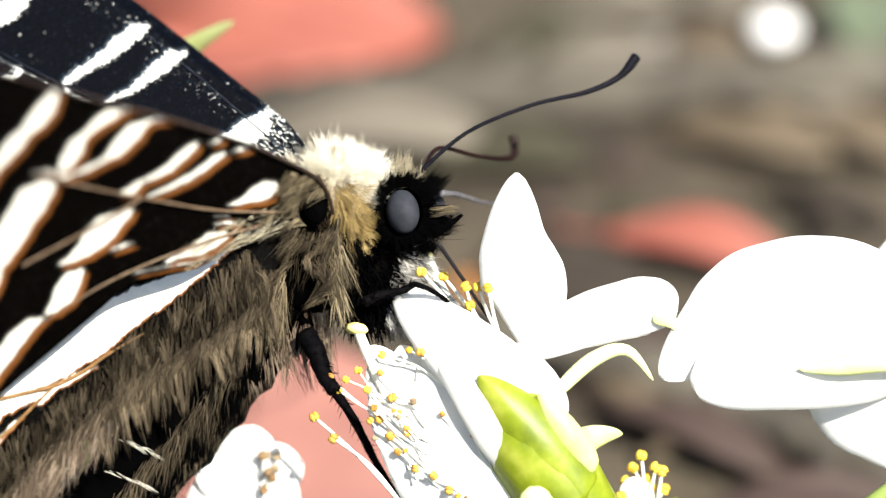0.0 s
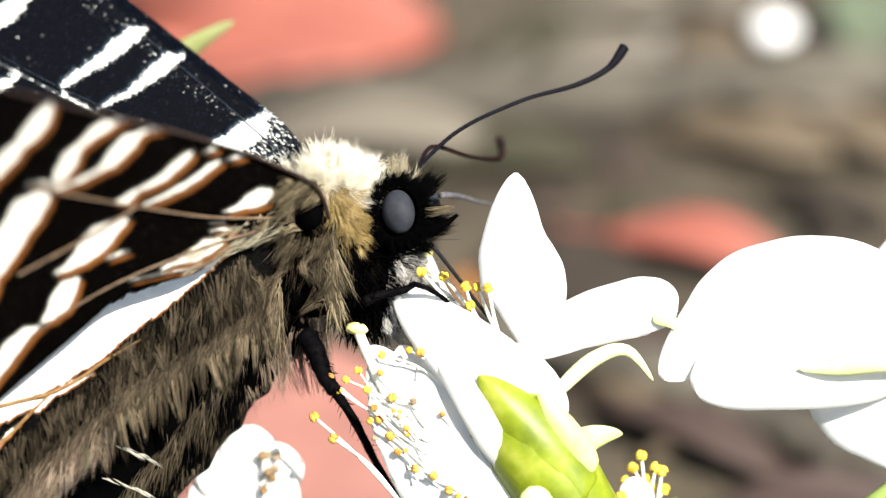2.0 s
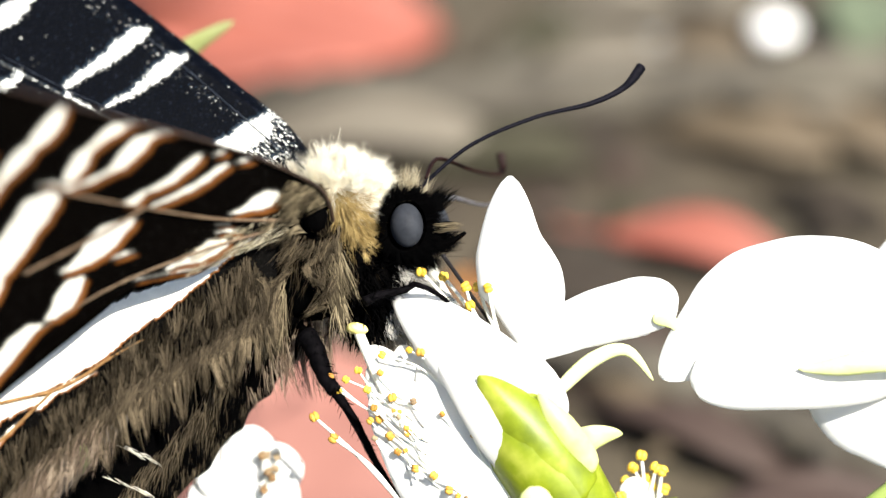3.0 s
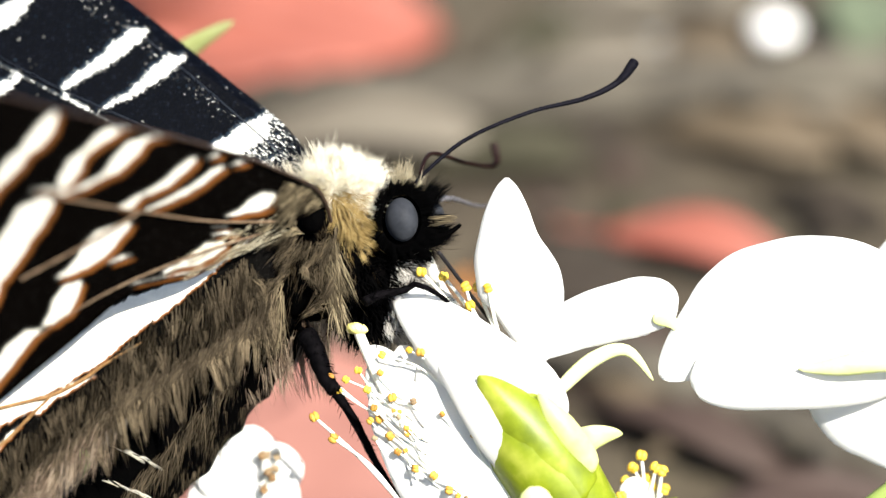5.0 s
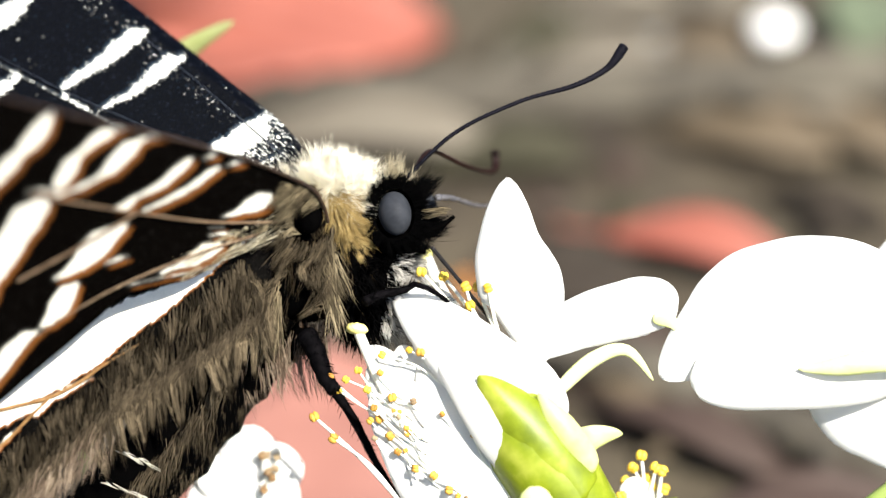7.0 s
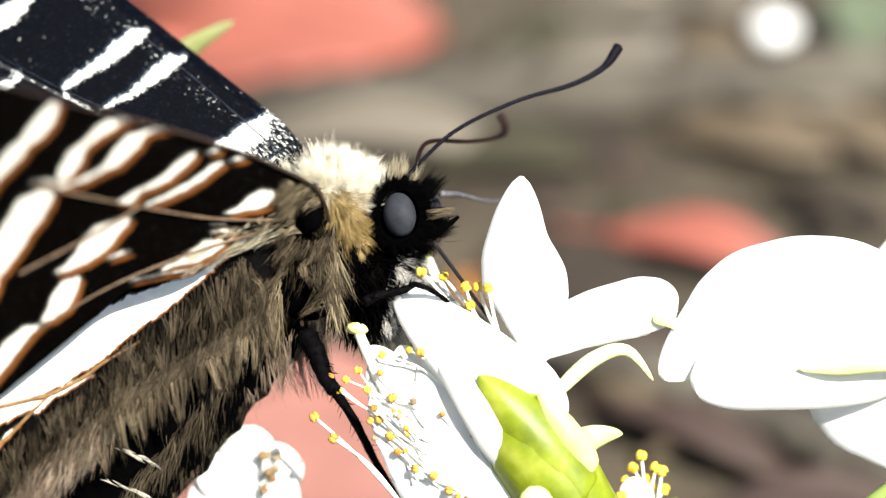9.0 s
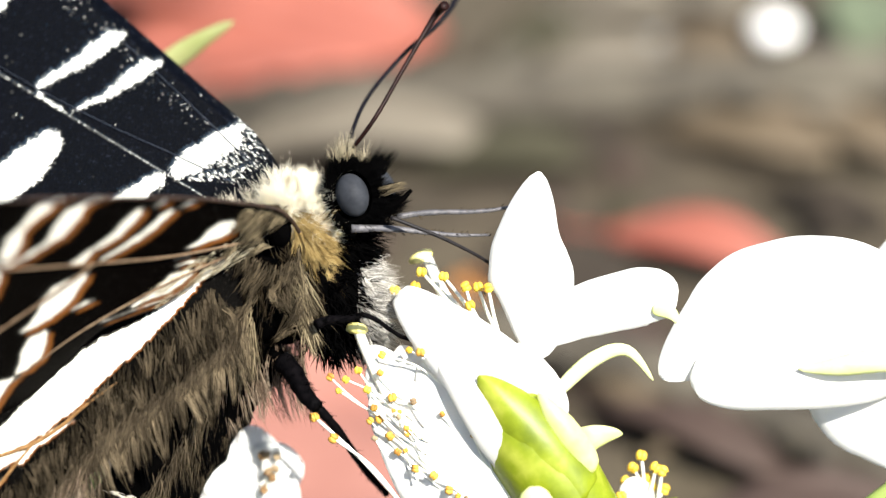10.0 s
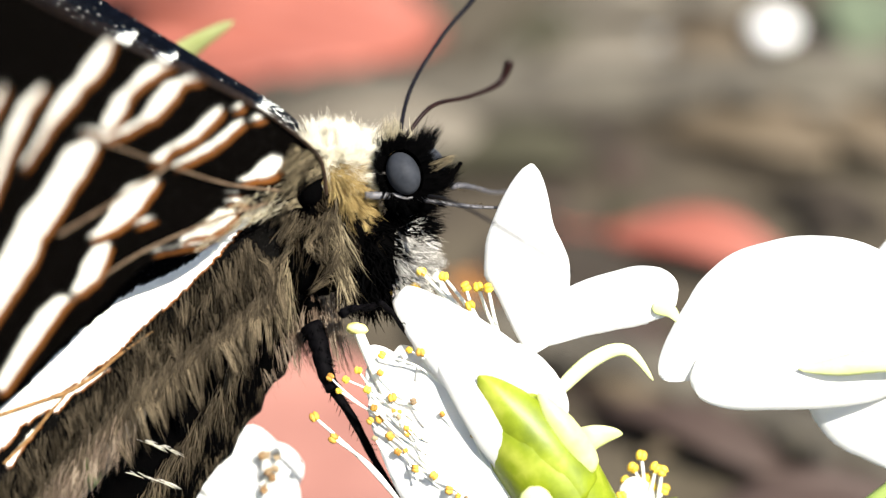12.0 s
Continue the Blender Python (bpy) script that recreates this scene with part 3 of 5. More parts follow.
def build_spent_blossom():
    """A fading flower behind the open one, its stamens spread."""
    fl = thing("spent_blossom", "fading white blossom with spread brown-tipped stamens", "flower", group="white blossoms on the twig")
    rng = random.Random(3)
    bar("calyx", [at(900, 1000, -70), at(865, 950, -90), at(835, 900, -100)], (30, 40, 46), CALYX, fl, "", 12, 12)
    petal(fl, [(856, 910, -5), (792, 780, 10), (735, 680, 0), (708, 612, -5)], 78, (0.75, 0.6, 0.1), cup=0.2, fullness=0.7, seed=8)
    petal(fl, [(866, 930, 10), (806, 860, 25), (745, 770, 15), (650, 652, 0)], 94, (0.7, 0.7, 0.2), cup=0.2, fullness=0.8, seed=9)
    petal(fl, [(860, 960, -10), (792, 888, -5), (728, 805, 15), (655, 705, 5)], 66, (0.8, 0.6, 0.1), cup=0.2, fullness=0.8, seed=10)
    petal(fl, [(866, 930, 22), (834, 850, 26), (800, 760, 26), (750, 630, 8)], 88, (0.8, 0.5, 0.1), cup=0.2, fullness=0.8, seed=12)
    p = bar("pistil", (at(740, 800, 0), at(675, 680, 5), at(632, 582, 5)), (11, 9), FILAMENT, fl)
    v, f = ball(at(632, 582, 5), (20 * U, 11 * U, 16 * U), spin(-10), 8, 12, 0.2, 5)
    mesh_object("stigma", v, f, STIGMA, p)
    petal(fl, [(884, 950, -20), (798, 862, -14), (728, 775, -6), (655, 684, -10)], 54, (0.8, 0.6, 0.1), cup=0.15, fullness=0.85, seed=13)
    petal(fl, [(800, 820, -30), (730, 720, -14), (680, 650, -8), (655, 612, -10)], 40, (0.8, 0.6, 0.1), cup=0.15, fullness=0.8, seed=14)
    for t in ((584, 668), (600, 692), (612, 672), (634, 656), (676, 628), (650, 690), (662, 722), (672, 742),
              (694, 704), (704, 800), (735, 830), (768, 842), (795, 868), (724, 620), (744, 624), (655, 745), (690, 772), (722, 766)):
        stamen(fl, (t[0] + rng.uniform(80, 120), t[1] + rng.uniform(50, 95)), t, OLD_ANTHER if t[1] > 700 or rng.random() < 0.4 else ANTHER, rng.uniform(6, 9), 14, 24 + rng.uniform(-6, 14), 2.4)
    for k in range(14):
        x, y = rng.uniform(640, 850), rng.uniform(650, 885)
        if y - 600 < (x - 640) * 0.95 - 20:
            continue
        stamen(fl, (x + rng.uniform(10, 50), y + rng.uniform(30, 70)), (x, y), rng.choice((OLD_ANTHER, WITHERED)), rng.uniform(4, 7), 26, 32, 2.0)
    for t in ((556, 738), (590, 776)):
        stamen(fl, (705, 885), t, OLD_ANTHER, 10, 0, -5, 4)
    return fl


def build_low_blossom():
    fl = thing("low_blossom", "white blossom below the butterfly with brown withered centre", "flower", group="white blossoms on the twig")
    for k, (ang, ln) in enumerate(((85, 130), (150, 112), (20, 104), (210, 125), (320, 112))):
        a = radians(ang)
        tip = (440 + ln * math.cos(a), 850 - ln * 0.75 * math.sin(a), -196 + 16 * math.sin(k))
        mid = (440 + ln * 0.55 * math.cos(a), 850 - ln * 0.45 * math.sin(a), -186)
        petal(fl, [(450, 852, -200), mid, tip], 60, (-math.sin(a), math.cos(a) * 0.8, 0.2), cup=0.12, fullness=0.75, seed=20 + k, n=18, m=12, wave=0.1)
    rng = random.Random(8)
    for k in range(11):
        stamen(fl, (472, 850), (474 + rng.uniform(-14, 16), 834 + rng.uniform(-30, 34)), rng.choice((DRY_ANTHER, WITHERED)), 8, -184, -168, 2.5)
    bar("calyx", [at(470, 1010, -300), at(458, 930, -250), at(455, 890, -214)], (16, 24, 30), CALYX, fl, "", 10, 12)
    return fl


def build_stamen_tuft():
    fl = thing("bare_blossom", "petalless blossom with a tuft of yellow stamens", "flower", group="white blossoms on the twig")
    rng = random.Random(21)
    bar("calyx", [at(1180, 1010, -110), at(1160, 940, -110), at(1150, 890, -110)], (26, 40, 52), CALYX, fl, "", 10, 12)
    for t in ((1135, 806), (1120, 828), (1160, 828), (1172, 834), (1108, 852), (1142, 845), (1152, 862), (1128, 868), (1176, 866), (1100, 878)):
        stamen(fl, (1150 + rng.uniform(-20, 20), 900), t, ANTHER, 11, -100, -100 + rng.uniform(-25, 25))
    petal(fl, [(1150, 900, -110), (1120, 872, -90), (1100, 862, -80)], 30, (0.6, 0.7, 0.1), seed=31, n=10, m=6)
    return fl


def build_side_blossom():
    """The large white flower at the side, seen from the back of its petals."""
    fl = thing("side_blossom", "large white blossom with broad overlapping rounded petals", "flower", group="white blossoms on the twig")
    petal(fl, [(1640, 640, -40), (1500, 560, 20), (1350, 554, 20), (1256, 598, 10), (1169, 668, -10)], 130, (0.35, 0.94, 0.1), cup=0.28, fullness=0.63, tip=0.0, seed=41, n=44, m=18)
    petal(fl, [(1650, 615, -20), (1540, 650, 20), (1380, 662, 40), (1222, 674, 16)], 68, (0.05, 1, 0.1), cup=0.3, blunt=3.0, peak=0.56, seed=42, n=24, m=12)
    petal(fl, [(1556, 605, -60), (1545, 682, -50), (1598, 760, -40), (1684, 845, -60)], 126, (0.8, 0.6, 0.1), cup=0.2, fullness=0.6, seed=43, n=24, m=12)
    petal(fl, [(1650, 640, -80), (1640, 540, -90), (1620, 450, -110), (1600, 400, -120)], 120, (1, 0.1, 0.1), cup=0.2, fullness=0.8, seed=44)
    petal(fl, [(1640, 640, -60), (1690, 620, -50), (1740, 600, -60), (1780, 590, -70)], 90, (0.1, 1, 0.1), cup=0.2, fullness=0.8, seed=45)
    v, f = petal_shape([at(1660, 640, 30), at(1560, 640, 62), at(1480, 650, 66), at(1412, 654, 50)], 21, (0.05, 1, 0.1), cup=0.5, fullness=0.75, n=18, m=6)
    mesh_object("sepal", v, f, SEPAL, fl, True, "pale yellow-green sepal")
    bar("calyx", [at(1720, 760, -20), at(1690, 700, 0), at(1650, 645, 5)], (26, 44, 52), CALYX, fl, "", 10, 12)
    return fl


def build_twig():
    """The twig that carries the blossoms rises from the soil, below the picture."""
    tw = thing("blossom_twig", "dark upright twig carrying white blossoms and young leaves", "twig")
    down = (PLAN.inverted().to_3x3() @ Vector((0, 0, -1))).normalized()
    top = at(1060, 1180, -140)
    foot_world = PLAN @ top
    foot = PLAN.inverted() @ Vector((foot_world.x + 0.004, foot_world.y + 0.006, -0.004))
    bar("trunk", [foot, (foot + top) / 2 + Vector((60, 0, 40)) * U, top], (60, 44), BARK, tw, "", 20, 12)
    for end in ((1090, 958, -10), (900, 998, -70), (470, 1008, -300), (1180, 1008, -110), (1718, 758, -20)):
        e = at(*end)
        bar("stalk", [top, (top + e) / 2 + down * 0.0009, e], (20, 13), STEM, tw, "", 14, 8)
    e = at(232, 168, -420)
    bar("stalk", [top, (top + e) / 2 + Vector((-500, -250, -400)) * U, e], (18, 8), STEM, tw, "", 24, 8)
    v, f = petal_shape([at(230, 170, -420), at(295, 118, -410), at(355, 76, -405), at(414, 40, -408)], 23, (0.55, 0.8, 0.3), cup=0.25, fullness=0.85, n=16, m=8)
    mesh_object("leaf", v, f, LEAF, tw, True, "pale green young leaf tip")
    return tw


build_ground()
build_litter()
blossom, upright_petal, level_petal = build_open_blossom()
build_spent_blossom()
build_low_blossom()
build_stamen_tuft()
build_side_blossom()
build_twig()


# ---------------------------------------------------------------- the butterfly
SHOULDER = (564, 358)
EYE_AT = (712, 372)
SLOPE = (-0.8, 1.0)             # how far the near wing leans towards the viewer, to the right and upwards
FAR_HINGE = (520, 300)
WING_OUT = 75                   # how far the near wing's hinge stands out from the body's middle


def rel(x, y, w=0.0):
    return at(x, y, w) - at(*SHOULDER)


def near_wing_point(x, y, lift=0.0):
    """A place on the near fore wing's plane, from its hinge at the shoulder."""
    p0 = at(*SHOULDER)
    ux, uy = (x - 784) * U, (441 - y) * U
    px, py = ux, uy
    for _ in range(6):
        z = SLOPE[0] * (px - p0.x) + SLOPE[1] * (py - p0.y)
        k = 1 - z / SPAN
        px, py = ux * k, uy * k
    return Vector((px - p0.x, py - p0.y, z + lift * U)) * (1 - WING_OUT * U / SPAN)


def stroke_field(strokes, x, y, seed, rag):
    """How far inside the nearest of a few strokes places lie (above 0: inside); each stroke is a line of (x, y, width)."""
    best = np.full(x.shape, -99.0)
    for pts in strokes:
        for (ax, ay, aw), (bx, by, bw) in zip(pts, pts[1:]):
            dx, dy = bx - ax, by - ay
            f = np.clip(((x - ax) * dx + (y - ay) * dy) / (dx * dx + dy * dy), 0, 1)
            d = np.hypot(x - ax - f * dx, y - ay - f * dy)
            best = np.maximum(best, 0.5 * (aw + (bw - aw) * f) - d)
    return best + rag * grain(x, y, 0.05, seed) + rag * 0.7 * grain(x, y, 0.22, seed + 4)


def grain(x, y, scale, seed, slant=0.0):
    """Smooth noise at each place; slant draws it out along the wing's front edge."""
    a, b = x * 0.78 + y * 0.62, y * 0.78 - x * 0.62
    k = 1 - slant
    return np.array([noise.noise(Vector((p * scale * k, q * scale, seed))) for p, q in zip(a, b)])


def wing_sheet(name, parent, place, front, back, mark, mat, nu, nv, thick=3.0, label="", shape=None, fringe=8):
    """A thin wing between its front and back edge, with the marks laid on its scales."""
    verts, faces, marks = [], [], []
    fr, bk = bend([Vector((*p, 0)) for p in front], nu), bend([Vector((*p, 0)) for p in back], nu)
    for side in (0, 1):
        for i in range(nu + 1):
            for k in range(nv + 1):
                f = k / nv
                q = fr[i].lerp(bk[i], f)
                b = (shape(i / nu, f) if shape else 0.0) - side * thick
                verts.append(place(q.x, q.y, b))
                if side == 0:
                    marks.append((q.x, q.y))
    px, py = np.array(marks).T
    # the shifted copy places the painted lens halo beside each mark
    marks = {"mark": mark(px, py), "rim": mark(px - fringe, py - fringe)}
    row = nv + 1
    size = (nu + 1) * row
    for i in range(nu):
        for k in range(nv):
            a = i * row + k
            faces.append((a, a + 1, a + row + 1, a + row))
            faces.append((size + a, size + a + row, size + a + row + 1, size + a + 1))
    rim = [k for k in range(row)] + [i * row + nv for i in range(1, nu + 1)] + [nu * row + k for k in range(nv - 1, -1, -1)] + [i * row for i in range(nu - 1, 0, -1)]
    for a, b in zip(rim, rim[1:] + rim[:1]):
        faces.append((a, size + a, size + b, b))
    ob = mesh_object(name, verts, faces, mat, parent, True, label)
    for key, values in marks.items():
        att = ob.data.attributes.new(key, "FLOAT", "POINT")
        att.data.foreach_set("value", np.clip(np.concatenate((values, values)), 0, 1).astype(np.float32))
    return ob


NEAR_MARKS = [
    [(104, 156, 10), (96, 170, 22), (84, 190, 33), (66, 212, 34), (46, 234, 20), (30, 252, 32), (16, 268, 30), (-4, 292, 20), (-25, 330, 14), (-50, 365, 12)],
    [(104, 302, 12), (120, 286, 30), (134, 262, 34), (148, 241, 18), (164, 228, 18), (180, 213, 23), (198, 204, 25), (212, 197, 15), (228, 190, 20), (242, 181, 14), (252, 172, 7)],
    [(60, 306, 9), (86, 303, 12), (112, 314, 13), (150, 301, 14), (188, 282, 15), (205, 268, 28), (222, 249, 34), (238, 233, 32), (252, 222, 19), (270, 213, 13), (288, 206, 23), (300, 203, 22), (312, 199, 10)],
    [(208, 342, 8), (230, 339, 21), (250, 322, 15), (276, 311, 15), (300, 298, 20), (324, 276, 24), (343, 260, 19), (352, 251, 7)],
    [(264, 347, 11), (300, 332, 15), (338, 313, 18), (360, 298, 16), (380, 282, 18), (396, 273, 12)],
    [(372, 254, 8), (386, 248, 15), (396, 242, 6)],
    [(410, 270, 8), (426, 263, 16), (440, 262, 8)],
    [(404, 363, 9), (430, 356, 19), (450, 346, 32), (470, 336, 38), (483, 332, 28)],
    [(380, 383, 5), (404, 382, 5)],
    [(382, 397, 10), (400, 394, 12), (420, 396, 9)],
    [(296, 464, 12), (322, 452, 18), (352, 440, 30), (374, 426, 36), (396, 418, 24)],
    [(236, 484, 7), (300, 471, 9), (350, 463, 7), (392, 450, 5)],
    [(98, 326, 10), (78, 336, 40), (55, 356, 60), (36, 386, 56), (15, 420, 56), (-12, 452, 60), (-40, 500, 52), (-80, 560, 40)],
    [(236, 371, 7), (222, 379, 24), (204, 390, 36), (186, 404, 50), (168, 421, 50), (150, 440, 34), (128, 457, 19), (106, 468, 9)],
    [(196, 443, 8), (220, 434, 13), (234, 431, 6)],
    [(144, 480, 16), (127, 498, 40), (113, 521, 43), (98, 542, 26), (82, 556, 12)],
    [(82, 560, 8), (54, 576, 27), (30, 599, 36), (8, 628, 36), (-14, 660, 32), (-40, 700, 28)],
    [(-30, 244, 12), (-60, 276, 26), (-78, 315, 26), (-92, 360, 20), (-110, 420, 18)],
    [(4, 478, 9), (-14, 508, 22), (-44, 545, 30), (-90, 610, 30)],
    [(-110, 250, 14), (-140, 300, 26), (-165, 360, 24)],
    [(-120, 560, 30), (-160, 630, 40), (-200, 700, 40)],
]


def near_mark(x, y):
    wavy = 0.5 + 2.0 * (np.sin((x + 0.45 * y) * 0.055) - 0.2) + grain(x, y, 0.02, 1)
    return np.where(x < -200, wavy, 0.16 + stroke_field(NEAR_MARKS, x, y, 1.0, 2.0) / 8.0)


HIND_MARKS = [
    [(440, 400, 20), (392, 440, 26), (345, 482, 26), (300, 509, 40), (260, 530, 56), (220, 553, 64), (180, 584, 68), (140, 612, 68), (100, 640, 62), (60, 665, 50), (20, 690, 38), (-30, 724, 36), (-120, 790, 36)],
    [(168, 650, 5), (140, 664, 10), (104, 684, 10), (70, 712, 8)],
    [(80, 696, 8), (40, 706, 22), (0, 724, 30), (-50, 770, 34)],
    [(40, 738, 5), (10, 765, 8), (-20, 800, 10)],
]


def hind_mark(x, y):
    return 0.5 + stroke_field(HIND_MARKS, x, y, 9.0, 4.5) / 3.0


FAR_MARKS = [
    [(262, 47, 13), (242, 57, 32), (215, 77, 34), (185, 100, 28), (155, 121, 22), (132, 134, 22), (118, 146, 16)],
    [(324, 94, 16), (306, 103, 33), (285, 118, 32), (260, 139, 25), (235, 157, 18), (205, 172, 14), (176, 188, 8)],
    [(468, 207, 26), (458, 222, 44), (440, 232, 46), (420, 246, 46), (394, 264, 50), (372, 280, 38)],
    [(50, -5, 22), (20, 15, 40), (-40, 60, 30)],
    [(90, -120, 36), (20, -60, 36), (-60, 0, 36)],
    [(112, 148, 9), (120, 165, 10), (165, 190, 7)],
    [(140, 245, 50), (100, 290, 74), (40, 350, 60)],
    [(335, 300, 30), (292, 334, 42), (250, 362, 30)],
    [(30, 130, 20), (-40, 190, 40), (-100, 240, 30)],
]


def far_mark(x, y):
    v = stroke_field(FAR_MARKS, x, y, 3.0, 5.0) - 3 + 9 * grain(x, y, 0.5, 2.0, 0.5)
    specks = grain(x, y, 0.36, 8.0, 0.3)
    front = np.abs((y - 20) - 0.80 * (x - 235))
    v2 = (specks - 0.66 + 0.24 * np.clip(1 - np.abs(front - 34) / 40, 0, 1)) * 12
    # hair-like scales between the last band and the wing's root
    past = ((x - 462) * 0.8 + (y - 222) * 0.62) / 60
    v4 = np.where((past > -0.2) & (past < 1.2) & (y < 300), (grain(x, y, 0.5, 5.0, 0.75) - 0.02 - 0.22 * past) * 4, -9)
    vein = np.where(x < 420, np.abs((y - 105) - 0.53 * x), 99)
    v3 = (2.4 - vein) / 2 - 0.3 + specks
    return 0.5 + np.maximum.reduce((v / 3.0, v2 - 1.0, v3 - 0.6, v4 - 0.35))


def build_butterfly():
    fly = thing("butterfly", "black and cream banded furry butterfly feeding on a white blossom", "butterfly", PLAN @ Matrix.Translation(at(*SHOULDER)))
    P = {}
    # wings
    def far_place(x, y, b):
        w = -70 + 0.10 * (x - 520) + 0.25 * (y - 300) + b
        return at(x, y, w) - at(*FAR_HINGE, -70)
    P["far"] = wing_sheet("fore_wing", fly, far_place, [(570, 300), (508, 216), (392, 122), (238, 0), (60, -150), (-260, -400)],
                          [(540, 330), (470, 350), (380, 380), (240, 430), (60, 470), (-180, 480)], far_mark, WING_FAR, 420, 210,
                          label="blue-black fore wing with white cross bands", shape=lambda s, f: -25 * (1 - min(1, f * 9)) ** 2, fringe=-4)
    P["near"] = wing_sheet("fore_wing", fly, near_wing_point, [(584, 352), (562, 316), (500, 282), (425, 250), (290, 208), (130, 165), (-120, 90), (-420, 20)],
                           [(576, 366), (520, 376), (450, 404), (352, 474), (238, 500), (152, 570), (52, 654), (-60, 745), (-300, 900)], near_mark, WING_NEAR, 320, 170,
                           label="black fore wing with wavy cream bands", shape=lambda s, f: 10 * math.sin(f * 9) * s)
    def hind_place(x, y, b):
        return rel(x, y, 20 + 0.12 * (564 - x) + b)
    P["hind"] = wing_sheet("hind_wing", fly, hind_place, [(492, 412), (430, 404), (330, 404), (150, 500), (-40, 590), (-300, 760)],
                           [(488, 528), (450, 566), (380, 622), (230, 722), (40, 852), (-150, 1000)], hind_mark, WING_NEAR, 200, 90,
                           label="hind wing with white band and hairy inner edge", shape=lambda s, f: 18 * math.sin(f * 2.6), fringe=2)
    def along(pts, s):
        q = s * (len(pts) - 1)
        i = min(int(q), len(pts) - 2)
        return Vector(pts[i]).lerp(Vector(pts[i + 1]), q - i)
    hem = [(440, 440), (410, 462), (340, 500), (235, 582), (170, 652), (100, 706), (0, 790), (-80, 860)]
    fold = [(496, 512), (440, 560), (386, 598), (300, 645), (223, 693), (118, 775), (40, 850), (-40, 930)]
    comb = []
    for k in range(3300):
        s, f = RNG.random(), RNG.random()
        p = along(hem, s).lerp(along(fold, s), f)
        x, y = p.x + RNG.uniform(-6, 6), p.y + RNG.uniform(-8, 8)
        wind = noise.noise(Vector((x * 0.02, y * 0.02, 5)))
        comb.append((hind_place(x, y, 20 + 8 * RNG.random()), Vector((0.12 + wind * 0.5 + RNG.uniform(-0.2, 0.2), -1, 0.25 + 0.2 * wind)), RNG.uniform(22, 52) * U, RNG.uniform(0.4, 0.85) * U, Vector((-0.1, -0.05, -0.18))))
    fur("hair_fringe", P["hind"], FUR_GREY, clumped(comb, 0.06, 0.74), "grey-brown hair along the wing's inner edge")
    ridge = []
    for k in range(1100):
        p = along(fold, RNG.uniform(0.06, 1))
        ridge.append((hind_place(p.x + RNG.gauss(0, 8), p.y + RNG.gauss(0, 8), 34), Vector((-0.8 + RNG.uniform(-0.15, 0.5), -0.75 + RNG.uniform(-0.45, 0.2), RNG.uniform(0, 0.2))), RNG.uniform(24, 56) * U, RNG.uniform(0.4, 0.8) * U, Vector((0.1, -0.3, -0.15))))
    fur("fold_hair", P["hind"], FUR_FOLD, clumped(ridge, 0.1, 0.4), "dull grey-tan hair laid along the wing's fold")
    pale = []
    for k in range(420):
        p = along([(190, 740), (110, 806), (50, 862), (-20, 930)], RNG.random())
        pale.append((hind_place(p.x + RNG.uniform(-24, 30), p.y + RNG.uniform(-14, 40), 38), Vector((-0.4 + RNG.uniform(-0.3, 0.4), -0.9, 0.2)), RNG.uniform(26, 70) * U, RNG.uniform(0.35, 0.7) * U, Vector((0.1, -0.1, -0.1))))
    fur("outer_hair", P["hind"], FUR_PINK, clumped(pale, 0.1, 0.5, 0.2), "pale pinkish-grey hair on the outer fold")
    hang = []
    for k in range(1500):
        s = RNG.uniform(0.02, 1)
        p = along(fold, s)
        wind = noise.noise(Vector((p.x * 0.025, 1, 7)))
        x, y = p.x + RNG.uniform(-4, 10), p.y + RNG.uniform(0, 34)
        hang.append((hind_place(x, y, 30), Vector((0.15 + 0.5 * wind + RNG.uniform(-0.25, 0.25), -1, RNG.uniform(0.05, 0.35))), RNG.uniform(30, 92) * U, RNG.uniform(0.45, 0.95) * U, Vector((RNG.uniform(-0.15, 0.1), 0, -0.15))))
    fur("edge_hair", P["hind"], FUR_PALE, clumped(hang, 0.05, 0.8, 0.12), "pale hair hanging from the wing's folded edge")
    for pts, r in (([(255, 590), (190, 628), (150, 656), (96, 683), (40, 697), (-40, 716)], 3.4), ([(98, 682), (62, 716), (20, 758), (-30, 800)], 3.0)):
        line = bend([hind_place(x, y, 22) for x, y in pts], 24)
        v, f = tube(line, [U * r * (0.5 + 0.5 * min(1, i / 8)) for i in range(25)], 6)
        mesh_object("vein", v, f, VEIN_TAN, P["hind"], True, "thin tan-brown wing vein")

    for pts in ([(505, 268), (420, 195), (330, 118), (230, 36)], [(470, 300), (380, 262), (250, 212), (110, 150), (0, 92)]):
        line = bend([far_place(x, y, 3) for x, y in pts], 24)
        v, f = tube(line, [U * (1.1 - 0.5 * i / 24) for i in range(25)], 6)
        mesh_object("vein", v, f, STEEL, P["far"], True)
    # veins and the brown front edge of the near fore wing
    for pts, r0, r1 in (([(500, 376), (380, 372), (250, 350), (110, 322)], 2.4, 1.8), ([(470, 396), (330, 440), (190, 500), (60, 580)], 2.5, 2), ([(250, 352), (170, 400), (40, 470)], 2.5, 2)):
        line = bend([near_wing_point(*q, 5) for q in pts], 24)
        v, f = tube(line, [U * (r0 + (r1 - r0) * i / 24) for i in range(25)], 6)
        mesh_object("vein", v, f, VEIN_PALE, P["near"])
    line = bend([near_wing_point(*q, 12) for q in ((590, 378), (582, 348), (562, 316), (500, 282), (425, 250), (290, 208), (130, 165), (-120, 90))], 40)
    v, f = tube(line, [U * (3.6 - 1.6 * i / 40) for i in range(41)], 7)
    mesh_object("front_edge", v, f, VEIN, P["near"], True, "reddish-brown front edge of the wing")
